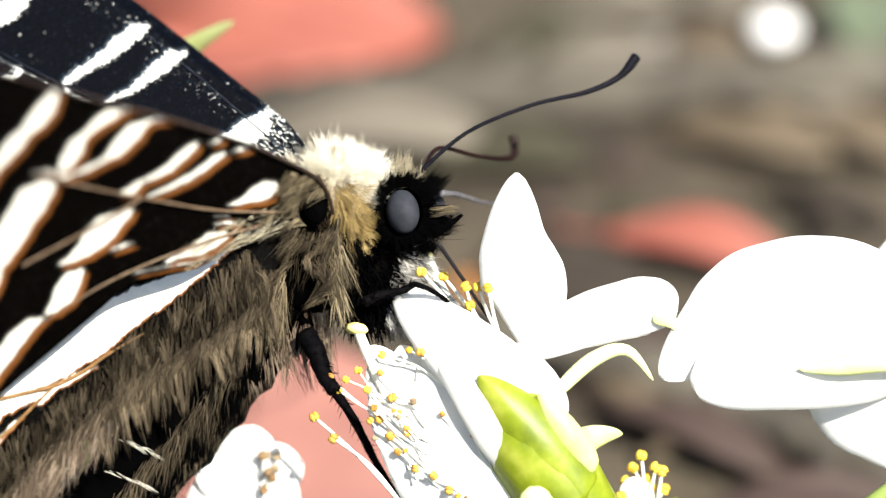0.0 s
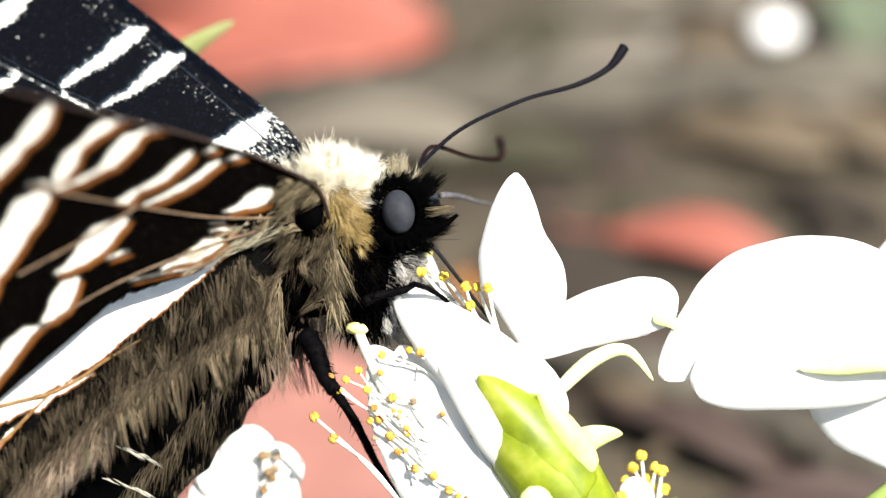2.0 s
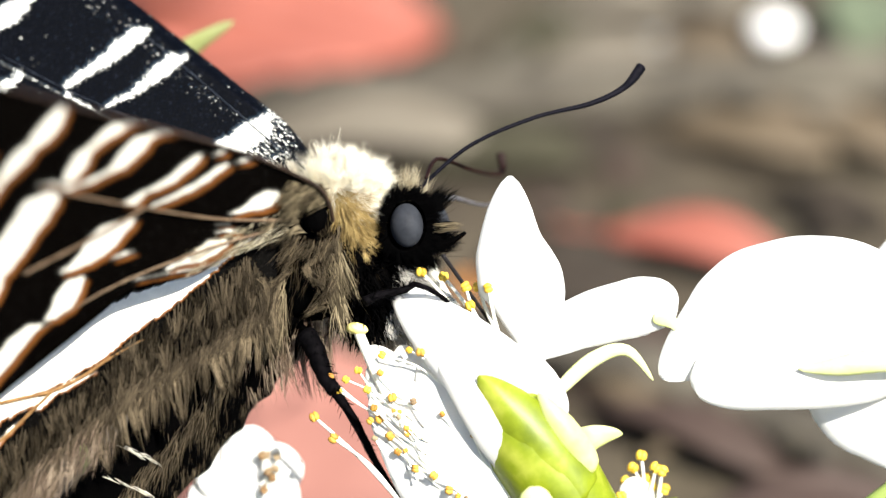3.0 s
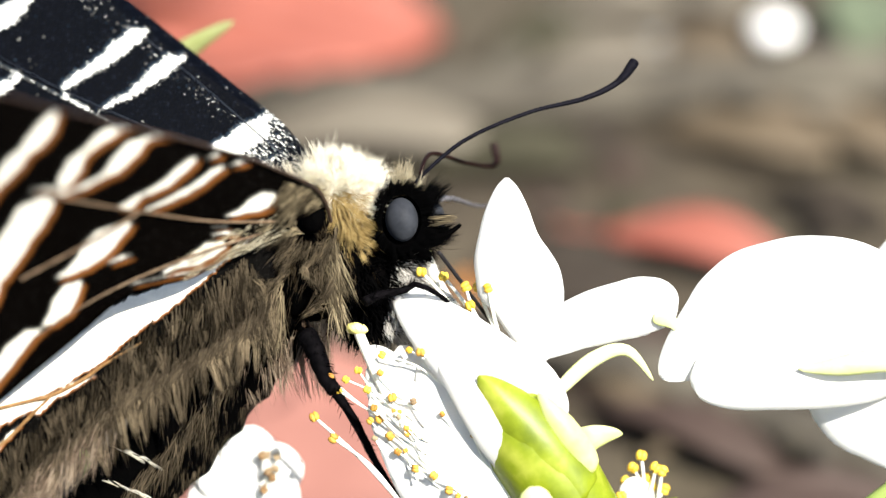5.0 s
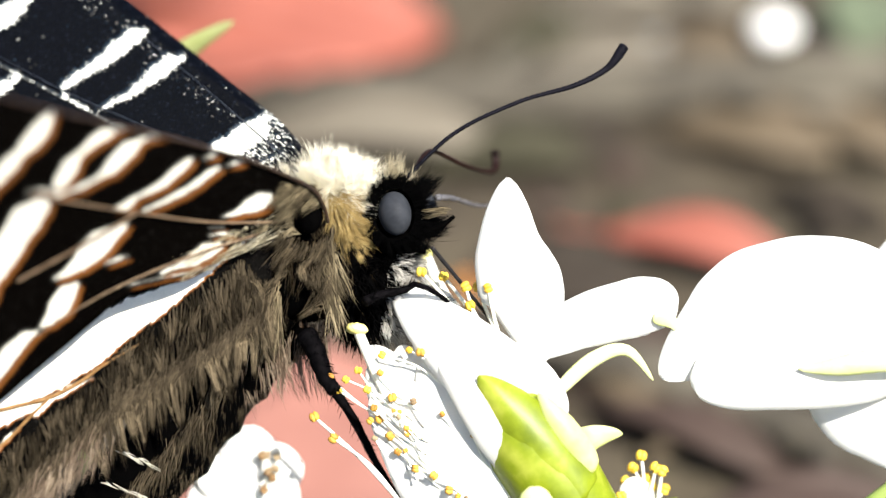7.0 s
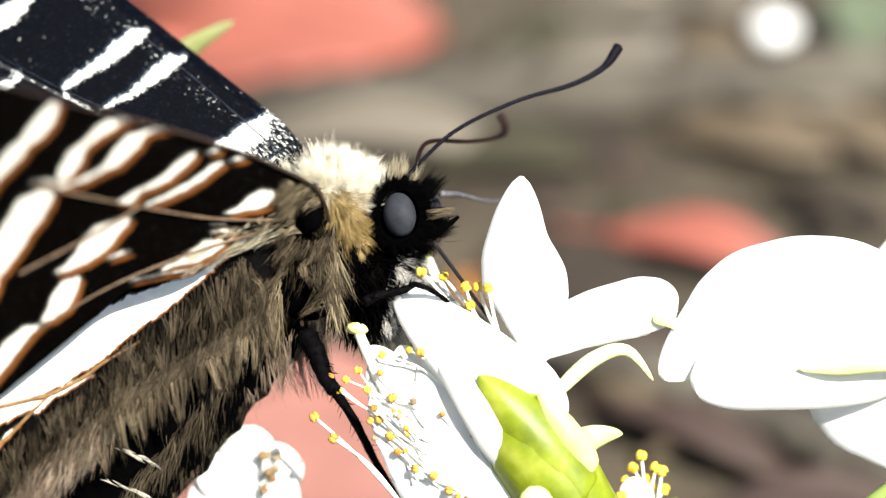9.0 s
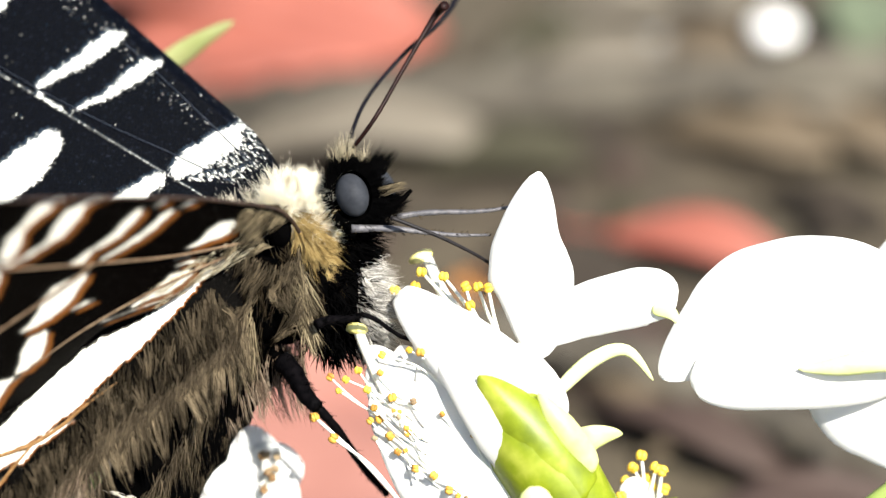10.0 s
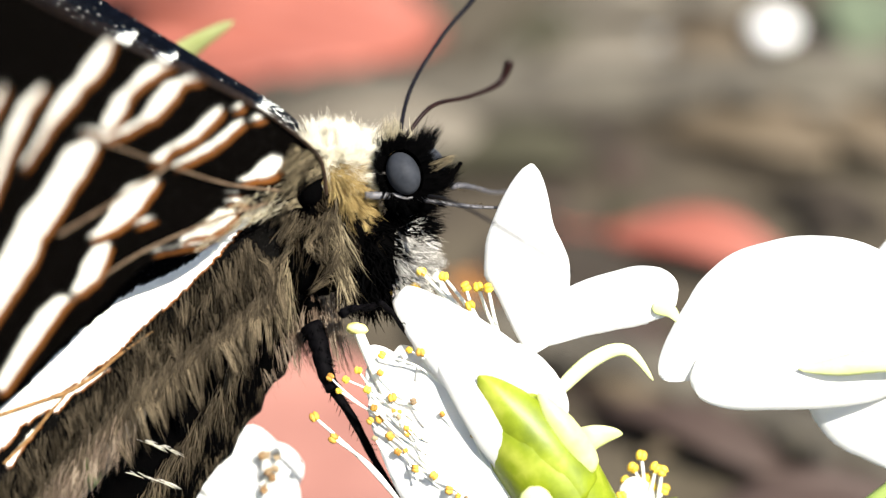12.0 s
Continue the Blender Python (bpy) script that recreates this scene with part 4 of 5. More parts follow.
    c = near_wing_point(560, 374, 4)
    v, f = ball(c, (20 * U, 25 * U, 14 * U), spin(-15), 10, 14, 0.15, 4)
    mesh_object("wing_socket", v, f, CUTICLE, P["near"], True, "black bare socket at the wing's root")
    root_hair = []
    for k in range(2200):
        x, y = RNG.uniform(480, 582), RNG.uniform(308, 400)
        if noise.noise(Vector((x * 0.035, y * 0.035, 4))) > 0.1 or math.hypot(x - 560, y - 374) < 30 or (x < 500 and y < 375):
            continue
        root_hair.append((near_wing_point(x, y, 6), Vector((-0.9 + RNG.uniform(-0.3, 0.5), RNG.uniform(-0.7, 0.35), RNG.uniform(0.1, 0.7))), RNG.uniform(16, 44) * U, RNG.uniform(0.35, 0.8) * U, Vector((0, -0.2, 0))))
    fur("shoulder_fur", P["near"], FUR_WISP, clumped(root_hair, 0.1, 0.6), "tan fur at the wing's root")
    root_hair = []
    for k in range(300):
        q = RNG.random()
        root_hair.append((near_wing_point(505 - 190 * q + RNG.uniform(-12, 12), 385 + 85 * q + RNG.uniform(-30, 18), 3), Vector((-0.85, -0.45 + RNG.uniform(-0.3, 0.3), 0.15)), RNG.uniform(26, 60) * U, RNG.uniform(0.35, 0.8) * U, Vector((0, 0, 0))))
    fur("cell_hair", P["near"], FUR_CROWN, clumped(root_hair, 0.1, 0.6), "cream hair along the wing's inner cell")

    # trunk of the body
    v, f = ball(rel(560, 445, -60), (125 * U, 105 * U, 95 * U), spin(40), 16, 24, 0.12, 2)
    thorax = mesh_object("thorax", v, f, CUTICLE, fly)
    v, f = ball(rel(650, 500, -60), (62 * U, 82 * U, 60 * U), spin(-12), 12, 18, 0.1, 3)
    chest = mesh_object("chest", v, f, CUTICLE, fly)
    line = [rel(500, 520, -100), rel(402, 640, -112), rel(286, 790, -112), rel(110, 980, -100), rel(-30, 1130, -90)]
    body = bend(line, 26)
    v, f = tube(body, [U * (88 - 26 * (i / 26) ** 2 + 6 * math.cos(i * 2.1)) for i in range(27)], 18)
    abdomen = mesh_object("abdomen", v, f, CUTICLE, fly, True, "black furry abdomen")

    fur("back_fur", thorax, FUR_WHITE, coat(rel(606, 328, -66), (62 * U, 44 * U, 60 * U), spin(-14), 11000, (0.3, 0.5, 0.1), 0.55, (20, 70), (0.25, 0.55), jitter=0.5, clump=(0.03, 0.66)), "cream-white fur on the back")
    fur("nape_fur", thorax, FUR_WHITE, coat(rel(528, 352, -96), (74 * U, 44 * U, 46 * U), spin(-24), 4200, (-0.1, 0.5, 0.1), 0.5, (24, 60), (0.25, 0.55), clump=(0.04, 0.62)), "cream-white fur between the wings")
    fur("collar_fur", thorax, FUR_CREAM, coat(rel(612, 362, -50), (30 * U, 62 * U, 70 * U), spin(14), 8500, (0.4, -0.75, 0.1), 0.42, (24, 58), (0.25, 0.55), clump=(0.035, 0.68)), "yellow-cream collar fur")
    fur("side_fur", thorax, FUR_TAN, coat(rel(550, 440, -50), (112 * U, 96 * U, 92 * U), spin(40), 600, (0.15, -0.9, 0.1), 0.4, (26, 72), (0.35, 0.7), gaps=2.0, clump=(0.06, 0.7)), "tan and black fur on the flank")
    FLANK_GAPS = ((466, 436, 44, 42), (528, 524, 36, 58), (562, 374, 32, 36), (640, 480, 36, 90))
    flank = []
    for k in range(2400):
        x, y = RNG.uniform(452, 600), RNG.uniform(385, 530)
        if noise.noise(Vector((x * 0.03, y * 0.03, 11))) > 0.08 or any(math.hypot((x - a) / c, (y - b) / d) < 1 for a, b, c, d in FLANK_GAPS):
            continue
        curl = noise.noise(Vector((x * 0.02, y * 0.02, 3))) * 2.4
        flank.append((rel(x, y, 56 + RNG.uniform(-8, 8)), Vector((-0.25 + curl + RNG.uniform(-0.4, 0.4), -0.8 + RNG.uniform(-0.4, 0.6), 0.3)), RNG.uniform(18, 50) * U, RNG.uniform(0.3, 0.65) * U, Vector((-0.2, -0.2, -0.2))))
    fur("flank_fur", thorax, FUR_PALE, clumped(flank, 0.07, 0.7), "tangled tan hair below the wing's root")
    tuft = []
    for k in range(170):
        x = RNG.uniform(578, 608)
        tuft.append((rel(x, RNG.uniform(410, 520), 34), Vector((RNG.uniform(-0.45, 0.6), -1, 0.12)), RNG.uniform(40, 105) * U, RNG.uniform(0.5, 1.0) * U, Vector((RNG.uniform(-0.2, 0.3), 0, -0.15))))
    for k in range(230):
        x = RNG.uniform(466, 508)
        tuft.append((rel(x, RNG.uniform(480, 560), 30), Vector((RNG.uniform(-0.45, 0.25), -1, 0.12)), RNG.uniform(40, 105) * U, RNG.uniform(0.5, 1.0) * U, Vector((RNG.uniform(-0.2, 0.2), 0, -0.15))))
    fur("flank_tuft", thorax, FUR_WISP, clumped(tuft, 0.06, 0.7, 0.2), "pale hair tufts beside the legs")
    skirt = []
    for k in range(800):
        s = RNG.random()
        skirt.append((rel(420 + 170 * s, 590 - 20 * s + RNG.uniform(-30, 30), -60 + RNG.uniform(-30, 30)), Vector((RNG.uniform(-0.4, 0.35), -1, RNG.uniform(-0.3, 0.3))), RNG.uniform(60, 135) * U, RNG.uniform(0.5, 1.0) * U, Vector((0.05, 0, 0))))
    fur("skirt_fur", thorax, FUR_PINK, clumped(skirt[:520], 0.05, 0.7), "thin translucent hair under the body")
    fur("chest_fur", chest, FUR_BLACK, coat(rel(650, 500, -60), (60 * U, 80 * U, 60 * U), spin(-12), 700, (0.2, -0.6, 0.2), 0.7, (20, 46), (1.3, 2.4)), "black chest fur")
    fur("breast_fur", chest, FUR_ASH, coat(rel(696, 496, -70), (42 * U, 74 * U, 50 * U), spin(-8), 2000, (0.6, -0.45, 0.0), 0.5, (26, 60), (0.5, 1.0), region=lambda v: v.x > -0.15, clump=(0.05, 0.6)), "white breast fur below the head")
    bands = []
    for k in range(700):
        i = int(RNG.random() ** 0.8 * 22)
        p = body[i] + Vector((RNG.uniform(-80, 60), RNG.uniform(-60, 60), RNG.uniform(10, 60))) * U
        bands.append((p, Vector((-0.3 + RNG.uniform(-0.4, 0.4), -0.9, 0.1)), RNG.uniform(20, 50) * U, RNG.uniform(0.4, 0.8) * U, Vector((RNG.uniform(-0.2, 0.3), -0.1, -0.1))))
    fur("belly_hair", abdomen, FUR_BLACK, clumped(bands, 0.08, 0.7), "short black hair on the abdomen")
    under = []
    for k in range(2600):
        p = along([(470, 620), (425, 700), (372, 772), (300, 850), (240, 930)], RNG.random())
        off = RNG.random() ** 1.5
        under.append((rel(p.x - 46 * off + RNG.uniform(-10, 10), p.y - 26 * off + RNG.uniform(-10, 10), -84 + 70 * off), Vector((-0.35 + RNG.uniform(-0.35, 0.5), -0.8, RNG.uniform(0, 0.3))), RNG.uniform(24, 66) * U, RNG.uniform(0.3, 0.6) * U, Vector((0, -0.1, -0.1))))
    fur("under_hair", abdomen, FUR_UNDER, clumped(under, 0.1, 0.4, 0.3), "soft tan hair under the abdomen")
    for run, count in (([(206, 772), (236, 786), (262, 798), (276, 810)], 26), ([(186, 834), (214, 840), (240, 852), (262, 862)], 26)):
        rows = []
        for k in range(count):
            p = along(run, RNG.random())
            rows.append((rel(p.x + RNG.uniform(-3, 3), p.y + RNG.uniform(-4, 4), -18), Vector((0.9, -0.42 + RNG.uniform(-0.22, 0.22), 0.12)), RNG.uniform(10, 28) * U, RNG.uniform(0.3, 0.6) * U, Vector((0, -0.12, -0.1))))
        fur("hair_band", abdomen, FUR_WHITE, rows, "thin white hair band on the abdomen")

    # head
    head_empty = rel(*EYE_AT)
    def hr(x, y, w=0.0):
        return at(x, y, w) - at(*EYE_AT)
    v, f = ball(hr(714, 390, -40), (50 * U, 60 * U, 52 * U), spin(-10), 14, 20, 0.08, 6)
    head = mesh_object("head", v, f, CUTICLE, fly, True, "black furry head")
    head.location = head_empty
    P["head"] = head
    v, f = ball(hr(713, 375, 12), (29 * U, 39 * U, 32 * U), spin(8), 20, 28)
    mesh_object("eye", v, f, EYE, head, True, "smooth grey compound eye")
    v, f = ball(hr(760, 372, -110), (30 * U, 42 * U, 28 * U), spin(8), 16, 20)
    mesh_object("eye", v, f, EYE, head, True, "smooth grey compound eye")
    ring = []
    for k in range(3000):
        a = RNG.uniform(0, 2 * math.pi)
        ring.append((hr(713 + 35 * math.cos(a), 376 - 45 * math.sin(a), RNG.uniform(-40, 22)), Vector((math.cos(a) + 0.35, math.sin(a) - 0.05, 0.3)), RNG.uniform(14, 40) * U, RNG.uniform(0.35, 0.7) * U, Vector((0.1, 0, 0))))
    for x, y, sx, sy, way, count, longest in ((748, 344, 15, 14, (0.75, 0.8), 900, 58), (758, 404, 13, 14, (1.0, 0.12), 1000, 62), (742, 430, 18, 10, (0.6, -0.5), 500, 36), (744, 378, 8, 20, (1.0, 0.2), 500, 30), (690, 330, 16, 12, (-0.2, 1.0), 260, 30)):
        for k in range(count):
            ring.append((hr(RNG.gauss(x, sx * 0.6), RNG.gauss(y, sy * 0.6), RNG.uniform(-70, -4)), Vector((way[0] + RNG.uniform(-0.35, 0.35), way[1] + RNG.uniform(-0.35, 0.35), RNG.uniform(-0.2, 0.4))), RNG.uniform(14, longest) * U, RNG.uniform(0.28, 0.6) * U, Vector((0.05, 0.08, 0))))
    fur("head_fur", head, FUR_BLACK, clumped(ring, 0.03, 0.6, 0.2), "black face hair")
    cheek = []
    for k in range(45):
        cheek.append((hr(RNG.uniform(758, 772), RNG.uniform(368, 386), RNG.uniform(-8, 22)), Vector((1, RNG.uniform(0.1, 0.5), 0.15)), RNG.uniform(26, 56) * U, RNG.uniform(0.6, 1.1) * U, Vector((0, -0.1, 0))))
    fur("palp_hair", head, FUR_WISP, clumped(cheek, 0.1, 0.6), "tan hair on the palps")
    top = []
    for k in range(340):
        tall = RNG.random() < 0.6
        x = RNG.gauss(712, 9) if tall else RNG.uniform(684, 748)
        top.append((hr(x, RNG.uniform(306, 350), RNG.uniform(-90, -30)), Vector((RNG.uniform(-0.35, 0.35) + (x - 712) * 0.008, 1, RNG.uniform(-0.2, 0.3))), (RNG.uniform(28, 60) if tall else RNG.uniform(16, 46)) * U, RNG.uniform(0.3, 0.6) * U, Vector((RNG.uniform(-0.1, 0.2), 0, 0))))
    fur("crown_tuft", head, FUR_CROWN, clumped(top, 0.12, 0.4, 0.3), "cream hair tuft on the crown")
    fur("neck_fur", head, FUR_CREAM, coat(hr(612, 372, -90), (24 * U, 46 * U, 46 * U), spin(14), 900, (0.15, -0.5, 0.05), 0.4, (18, 44), (0.6, 1.2), clump=(0.05, 0.7)), "yellow-cream neck fur")
    v, f = ball(hr(698, 466, -70), (40 * U, 56 * U, 42 * U), spin(-10), 12, 16, 0.1, 8)
    mesh_object("throat", v, f, CUTICLE, head)
    fur("throat_fur", head, FUR_BLACK, coat(hr(698, 466, -70), (40 * U, 56 * U, 42 * U), spin(-10), 900, (0.5, -0.3, 0.1), 0.7, (18, 44), (0.7, 1.4), clump=(0.06, 0.6)), "black throat hair")
    for (a, b, c, w) in (((750, 410), (790, 400), (818, 380), -10), ((745, 400), (775, 372), (800, 366), -20)):
        bar("palp", [hr(*a, w), hr(*b, w), hr(*c, w)], (9, 3), CUTICLE, head, "", 10, 8)

    # antennae: a slender stalk of rings with a hooked club
    def antenna(mat, label, k=1.0):
        n = 110
        shape = bend([Vector(p) * U * k for p in ((0, 0, 0), (118, 24, 0), (245, 12, 0), (345, -15, 0), (412, -19, 0), (460, 0, 0))], n)
        radii = []
        for i in range(n + 1):
            s = i / n
            r = 3.4 + 3.2 * max(0, (s - 0.45)) / 0.55 + (2.2 if s > 0.8 else 0) * min(1, (s - 0.8) / 0.1)
            radii.append(U * r * (1 + 0.2 * (i % 2)))
        radii[-3:] = [radii[-3] * 0.92, radii[-3] * 0.75, radii[-3] * 0.4]
        v, f = tube(shape, radii, 9)
        return mesh_object("antenna", v, f, mat, head, True, label)
    def hooked(mat, label):
        n = 48
        shape = bend([Vector(p) * U for p in ((0, 0, 0), (68, 27, 0), (172, -10, 0), (252, -32, 0), (287, -29, 0), (302, 0, 0))], n)
        v, f = tube(shape, [U * (3.8 + 4.6 * max(0, i / n - 0.5) / 0.5) * (1 + 0.1 * (i % 2)) for i in range(n + 1)], 9)
        return mesh_object("antenna", v, f, mat, head, True, label)
    P["ant_a"] = antenna(ANTENNA, "long dark ringed antenna with hooked club")
    P["ant_b"] = hooked(ANTENNA_B, "reddish-brown antenna with hooked club")
    def tongue():
        n = 30
        shape = bend([Vector(p) * U for p in ((0, 0, 0), (95, 76, 0), (205, 104, 0), (345, 0, 0))], n)
        v, f = tube(shape, [U * (4.0 - 1.8 * i / n) for i in range(n + 1)], 8)
        return mesh_object("proboscis", v, f, TONGUE, head, True, "thin curved dark proboscis")
    P["tongue"] = tongue()

    # legs: rigid pieces along their own x
    def limb(name, length, r0, r1, mat, spines=0, label=""):
        n = 14
        pts = [Vector((length * i / n, 3 * math.sin(i * 0.45), 0)) * U for i in range(n + 1)]
        v, f = tube(pts, [U * (r0 + (r1 - r0) * i / n) * (1 + 0.06 * math.sin(i * 1.9)) for i in range(n + 1)], 8)
        ob = mesh_object(name, v, f, mat, fly, True, label)
        if spines:
            hair = []
            for k in range(spines):
                s = RNG.random()
                a = RNG.uniform(0, 6.28)
                d = Vector((0.9, math.cos(a), math.sin(a)))
                hair.append((Vector((length * s, 0, 0)) * U + Vector((0, math.cos(a), math.sin(a))) * U * r0 * (0.8 - 0.5 * s), d, RNG.uniform(8, 20) * U * (0.45 if mat is SHIN else 1), 0.8 * U, Vector((0, 0, 0))))
            fur("leg_hair", ob, FUR_GREY if mat is SHIN else FUR_BLACK, hair)
        return ob
    P["mid_a"] = limb("thigh", 125, 20, 13, LEG, 240, "black hairy thigh")
    P["mid_b"] = limb("shin", 240, 9, 6, LEG, 40, "thin black shin")
    P["fore_a"] = limb("thigh", 105, 9, 6, LEG, 120, "black hairy thigh")
    P["fore_b"] = limb("shin", 130, 5, 3.5, LEG, 20, "thin black shin")
    P["grey"] = limb("shin", 255, 7.5, 2.2, SHIN, 110, "grey scaly foreleg shin")
    P["reach"] = limb("shin", 210, 6, 3, SHIN, 50, "thin grey foreleg reaching to the petal")
    return fly, P


# ---------------------------------------------------------------- movement
TIMES = (0, 0.5, 1, 1.5, 2, 2.5, 3, 5, 5.5, 6, 6.5, 7, 9, 9.2, 9.5, 9.8, 10, 10.5, 11, 11.5, 11.7, 12)


def between(a, b, f):
    if isinstance(a, tuple):
        return tuple(between(x, y, f) for x, y in zip(a, b))
    return a + (b - a) * f


def fill(rows, still=None, rise=None, turn=None):
    """Adds the rows at 9.2, 9.8 and 11.7 s to those at half seconds: held, or between their neighbours, or as given."""
    rows = list(rows)
    rows.insert(18, turn or between(rows[17], rows[18], 0.85))
    rows.insert(14, rise or between(rows[13], rows[14], 0.6))
    rows.insert(13, still or rows[12])
    return rows


def aimed(a, b, length, away=1, w=0.0):
    """A piece whose own x runs from a to b; what it lacks in length it leans away from (or towards) the viewer."""
    p = at(*a, w)
    full = length * U
    depth = w
    for _ in range(5):
        q = at(*b, depth)
        flat = math.hypot(q.x - p.x, q.y - p.y)
        depth = w - away * math.sqrt(max(0, full * full - flat * flat)) / U
    d = Vector((q.x - p.x, q.y - p.y, 0))
    if flat > full:
        d *= full / flat
        flat = full
    d.z = -away * math.sqrt(max(0, full * full - flat * flat))
    x = d.normalized()
    y = (Vector((0, 0, 1)) - x * x.z)
    y = y.normalized().cross(x) if y.length > 0.05 else Vector((0, 1, 0))
    z = x.cross(y).normalized()
    y = z.cross(x)
    m = Matrix((x, y, z)).transposed().to_4x4()
    return Matrix.Translation(p) @ m


def motions():
    # shoulder of the body and its turn in the picture plane
    body = [((0, 0), 0), ((-3.4, 2), -0.1), ((-12, -2.5), 0.7), ((-6.5, -6.7), 0.3), ((-8.5, -8.7), 0.5), ((-4.5, -10.6), 0), ((1.3, -13.7), -0.6), ((-4.6, -15.6), 0.1),
            ((-4.5, -16), 0), ((-8.4, -17.7), 0.1), ((-12.9, -14.4), 0.9), ((-10.6, -16.4), 0.5), ((-7.9, -13.2), 0.2), ((-78.4, -30.3), 5.3), ((-72.3, -56.9), 5.8),
            ((-102.7, -67.4), 11.4), ((-91.4, -26.7), 12.3), ((-66.6, 14.7), 11.1), ((-6.5, 30.1), 5.2)]
    body = fill(body)
    root = [Matrix.Translation(at(*SHOULDER) + Vector((*d, 0)) * U) @ Matrix.Rotation(radians(a), 4, "Z") for d, a in body]
    walk(fly, [(t, PLAN @ m) for t, m in zip(TIMES, root)])

    def carry(part, ms, parents):
        walk(part, [(t, p.inverted() @ m) for t, m, p in zip(TIMES, ms, parents)])

    # near fore wing: turn as an axis times its angle in degrees, and the hinge's shift
    near = [((0.0, 0.0, 0.0), (0.0, 0.0)), ((-1.8, 0.4, 0.3), (-4.1, 1.4)), ((-0.9, -0.5, 0.9), (-10.4, -2.2)), ((0.5, 0.4, 0.2), (-5.8, -5.5)), ((1.2, -0.1, 0.2), (-7.9, -9.0)),
            ((1.2, 0.3, -0.4), (-4.1, -10.5)), ((2.3, 1.0, -1.3), (0.6, -13.9)), ((2.4, 0.3, -0.4), (-4.2, -15.4)), ((2.6, 0.3, -0.6), (-4.0, -16.0)), ((2.3, -0.5, -0.0), (-6.7, -17.0)),
            ((2.3, -0.6, 0.4), (-11.9, -14.9)), ((2.3, 0.1, -0.1), (-9.5, -16.0)), ((0.9, 0.7, -0.5), (-7.2, -13.9)), ((8.2, -8.0, 2.2), (-73.9, -28.3)), ((12.1, -5.7, 4.4), (-64.8, -41.2)),
            ((15.0, -9.1, 4.0), (-89.4, -71.3)), ((2.8, -3.4, 10.0), (-84.0, -35.0)), ((-11.5, 4.4, 14.0), (-66.9, 4.5)), ((-7.6, 12.0, 3.8), (-8.0, 35.5))]
    ms = []
    for r, d in fill(near):
        v = Vector(r)
        turn = Matrix.Rotation(radians(v.length), 4, v.normalized()) if v.length > 0 else Matrix.Identity(4)
        ms.append(Matrix.Translation(at(SHOULDER[0] + d[0], SHOULDER[1] - d[1], WING_OUT)) @ turn)
    carry(part["near"], ms, root)

    # far fore wing: where its band ends lie, and its turn
    far = [((440, 235), 0), ((439, 235), 0), ((434, 237), 0.1), ((437, 239), 0), ((436, 240), 0), ((438, 240), 0), ((442, 241), 0), ((438, 243), 0), ((439, 243), 0), ((437, 243), 0),
           ((435, 242), 0), ((437, 243), 0), ((439, 243), 0), ((393, 245), -1.6), ((388, 258), -3.0), ((370, 264), -5.5), ((373, 247), -4.0), ((388, 226), -1.5), ((440, 224), 7.0)]
    ms = []
    for p, a in fill(far):
        turn = Matrix.Rotation(radians(a), 4, "Z")
        hinge = at(*FAR_HINGE, -70)
        arm = at(440, 235, -94) - hinge
        ms.append(Matrix.Translation(at(*p, -94) - (turn @ arm)) @ turn)
    carry(part["far"], ms, root)

    # head: where the eye lies, and its nod
    eye = [((712, 372), 0), ((690, 336), 7), ((687, 345), 5), ((696, 358), 2), ((704, 372), 0), ((708, 378), 0), ((719, 396), -4), ((710, 386), -2), ((712, 390), -3), ((698, 378), 0),
           ((692, 371), 1), ((698, 375), 0), ((706, 377), 1), ((630, 347), 8), ((622, 343), 8), ((601, 322), 18), ((602, 280), 28), ((602, 262), 30), ((712, 305), 14)]
    head = [Matrix.Translation(at(*p)) @ Matrix.Rotation(radians(a), 4, "Z") for p, a in fill(eye, ((692, 362), 3))]
    carry(part["head"], head, root)

    # antennae: foot and tip
    tip_a = [(1141, 90), (1061, 22), (1063, 6), (1102, 38), (1122, 70), (1133, 75), (1157, 104), (1143, 96), (1150, 94), (1118, 50), (1122, 66), (1120, 71), (1109, 72), (760, -90), (820, -60),
             (700, -140), (690, -180), (542, -220), (868, -110)]
    tip_b = [(908, 242), (896, 170), (863, 192), (875, 216), (884, 244), (890, 254), (886, 272), (874, 256), (884, 280), (848, 276), (866, 254), (876, 268), (886, 202), (830, 245), (800, -10),
             (852, 108), (886, 150), (908, 10), (902, 110)]
    foot_a = [(735, 312), (712, 282), (708, 290), (712, 300), (722, 314), (726, 322), (738, 338), (727, 330), (730, 334), (716, 320), (712, 312), (716, 318), (716, 316), (622, 265), (607, 292),
              (590, 282), (594, 242), (604, 222), (703, 275)]
    foot_b = [(750, 300), (730, 268), (726, 276), (734, 282), (742, 296), (746, 302), (754, 316), (744, 308), (748, 312), (734, 300), (730, 296), (736, 300), (736, 296), (624, 292), (625, 262),
              (628, 246), (642, 234), (656, 192), (720, 240)]
    twist = fill([0] * 14 + [100, 70, 70, 55, 55])
    tip_a, foot_a = fill(tip_a, (1056, 22), (722, -100), (800, -190)), fill(foot_a, (702, 300), (604, 290), (668, 250))
    tip_b, foot_b = fill(tip_b, (909, 190), (786, 208), (922, 87)), fill(foot_b, (722, 284), (618, 276), (698, 228))
    carry(part["ant_a"], [aimed(f, t, 475, 1, -45) for f, t in zip(foot_a, tip_a)], head)
    carry(part["ant_b"], [aimed(f, t, 302, 1, -50) @ Matrix.Rotation(radians(r), 4, "X") for f, t, r in zip(foot_b, tip_b, twist)], head)

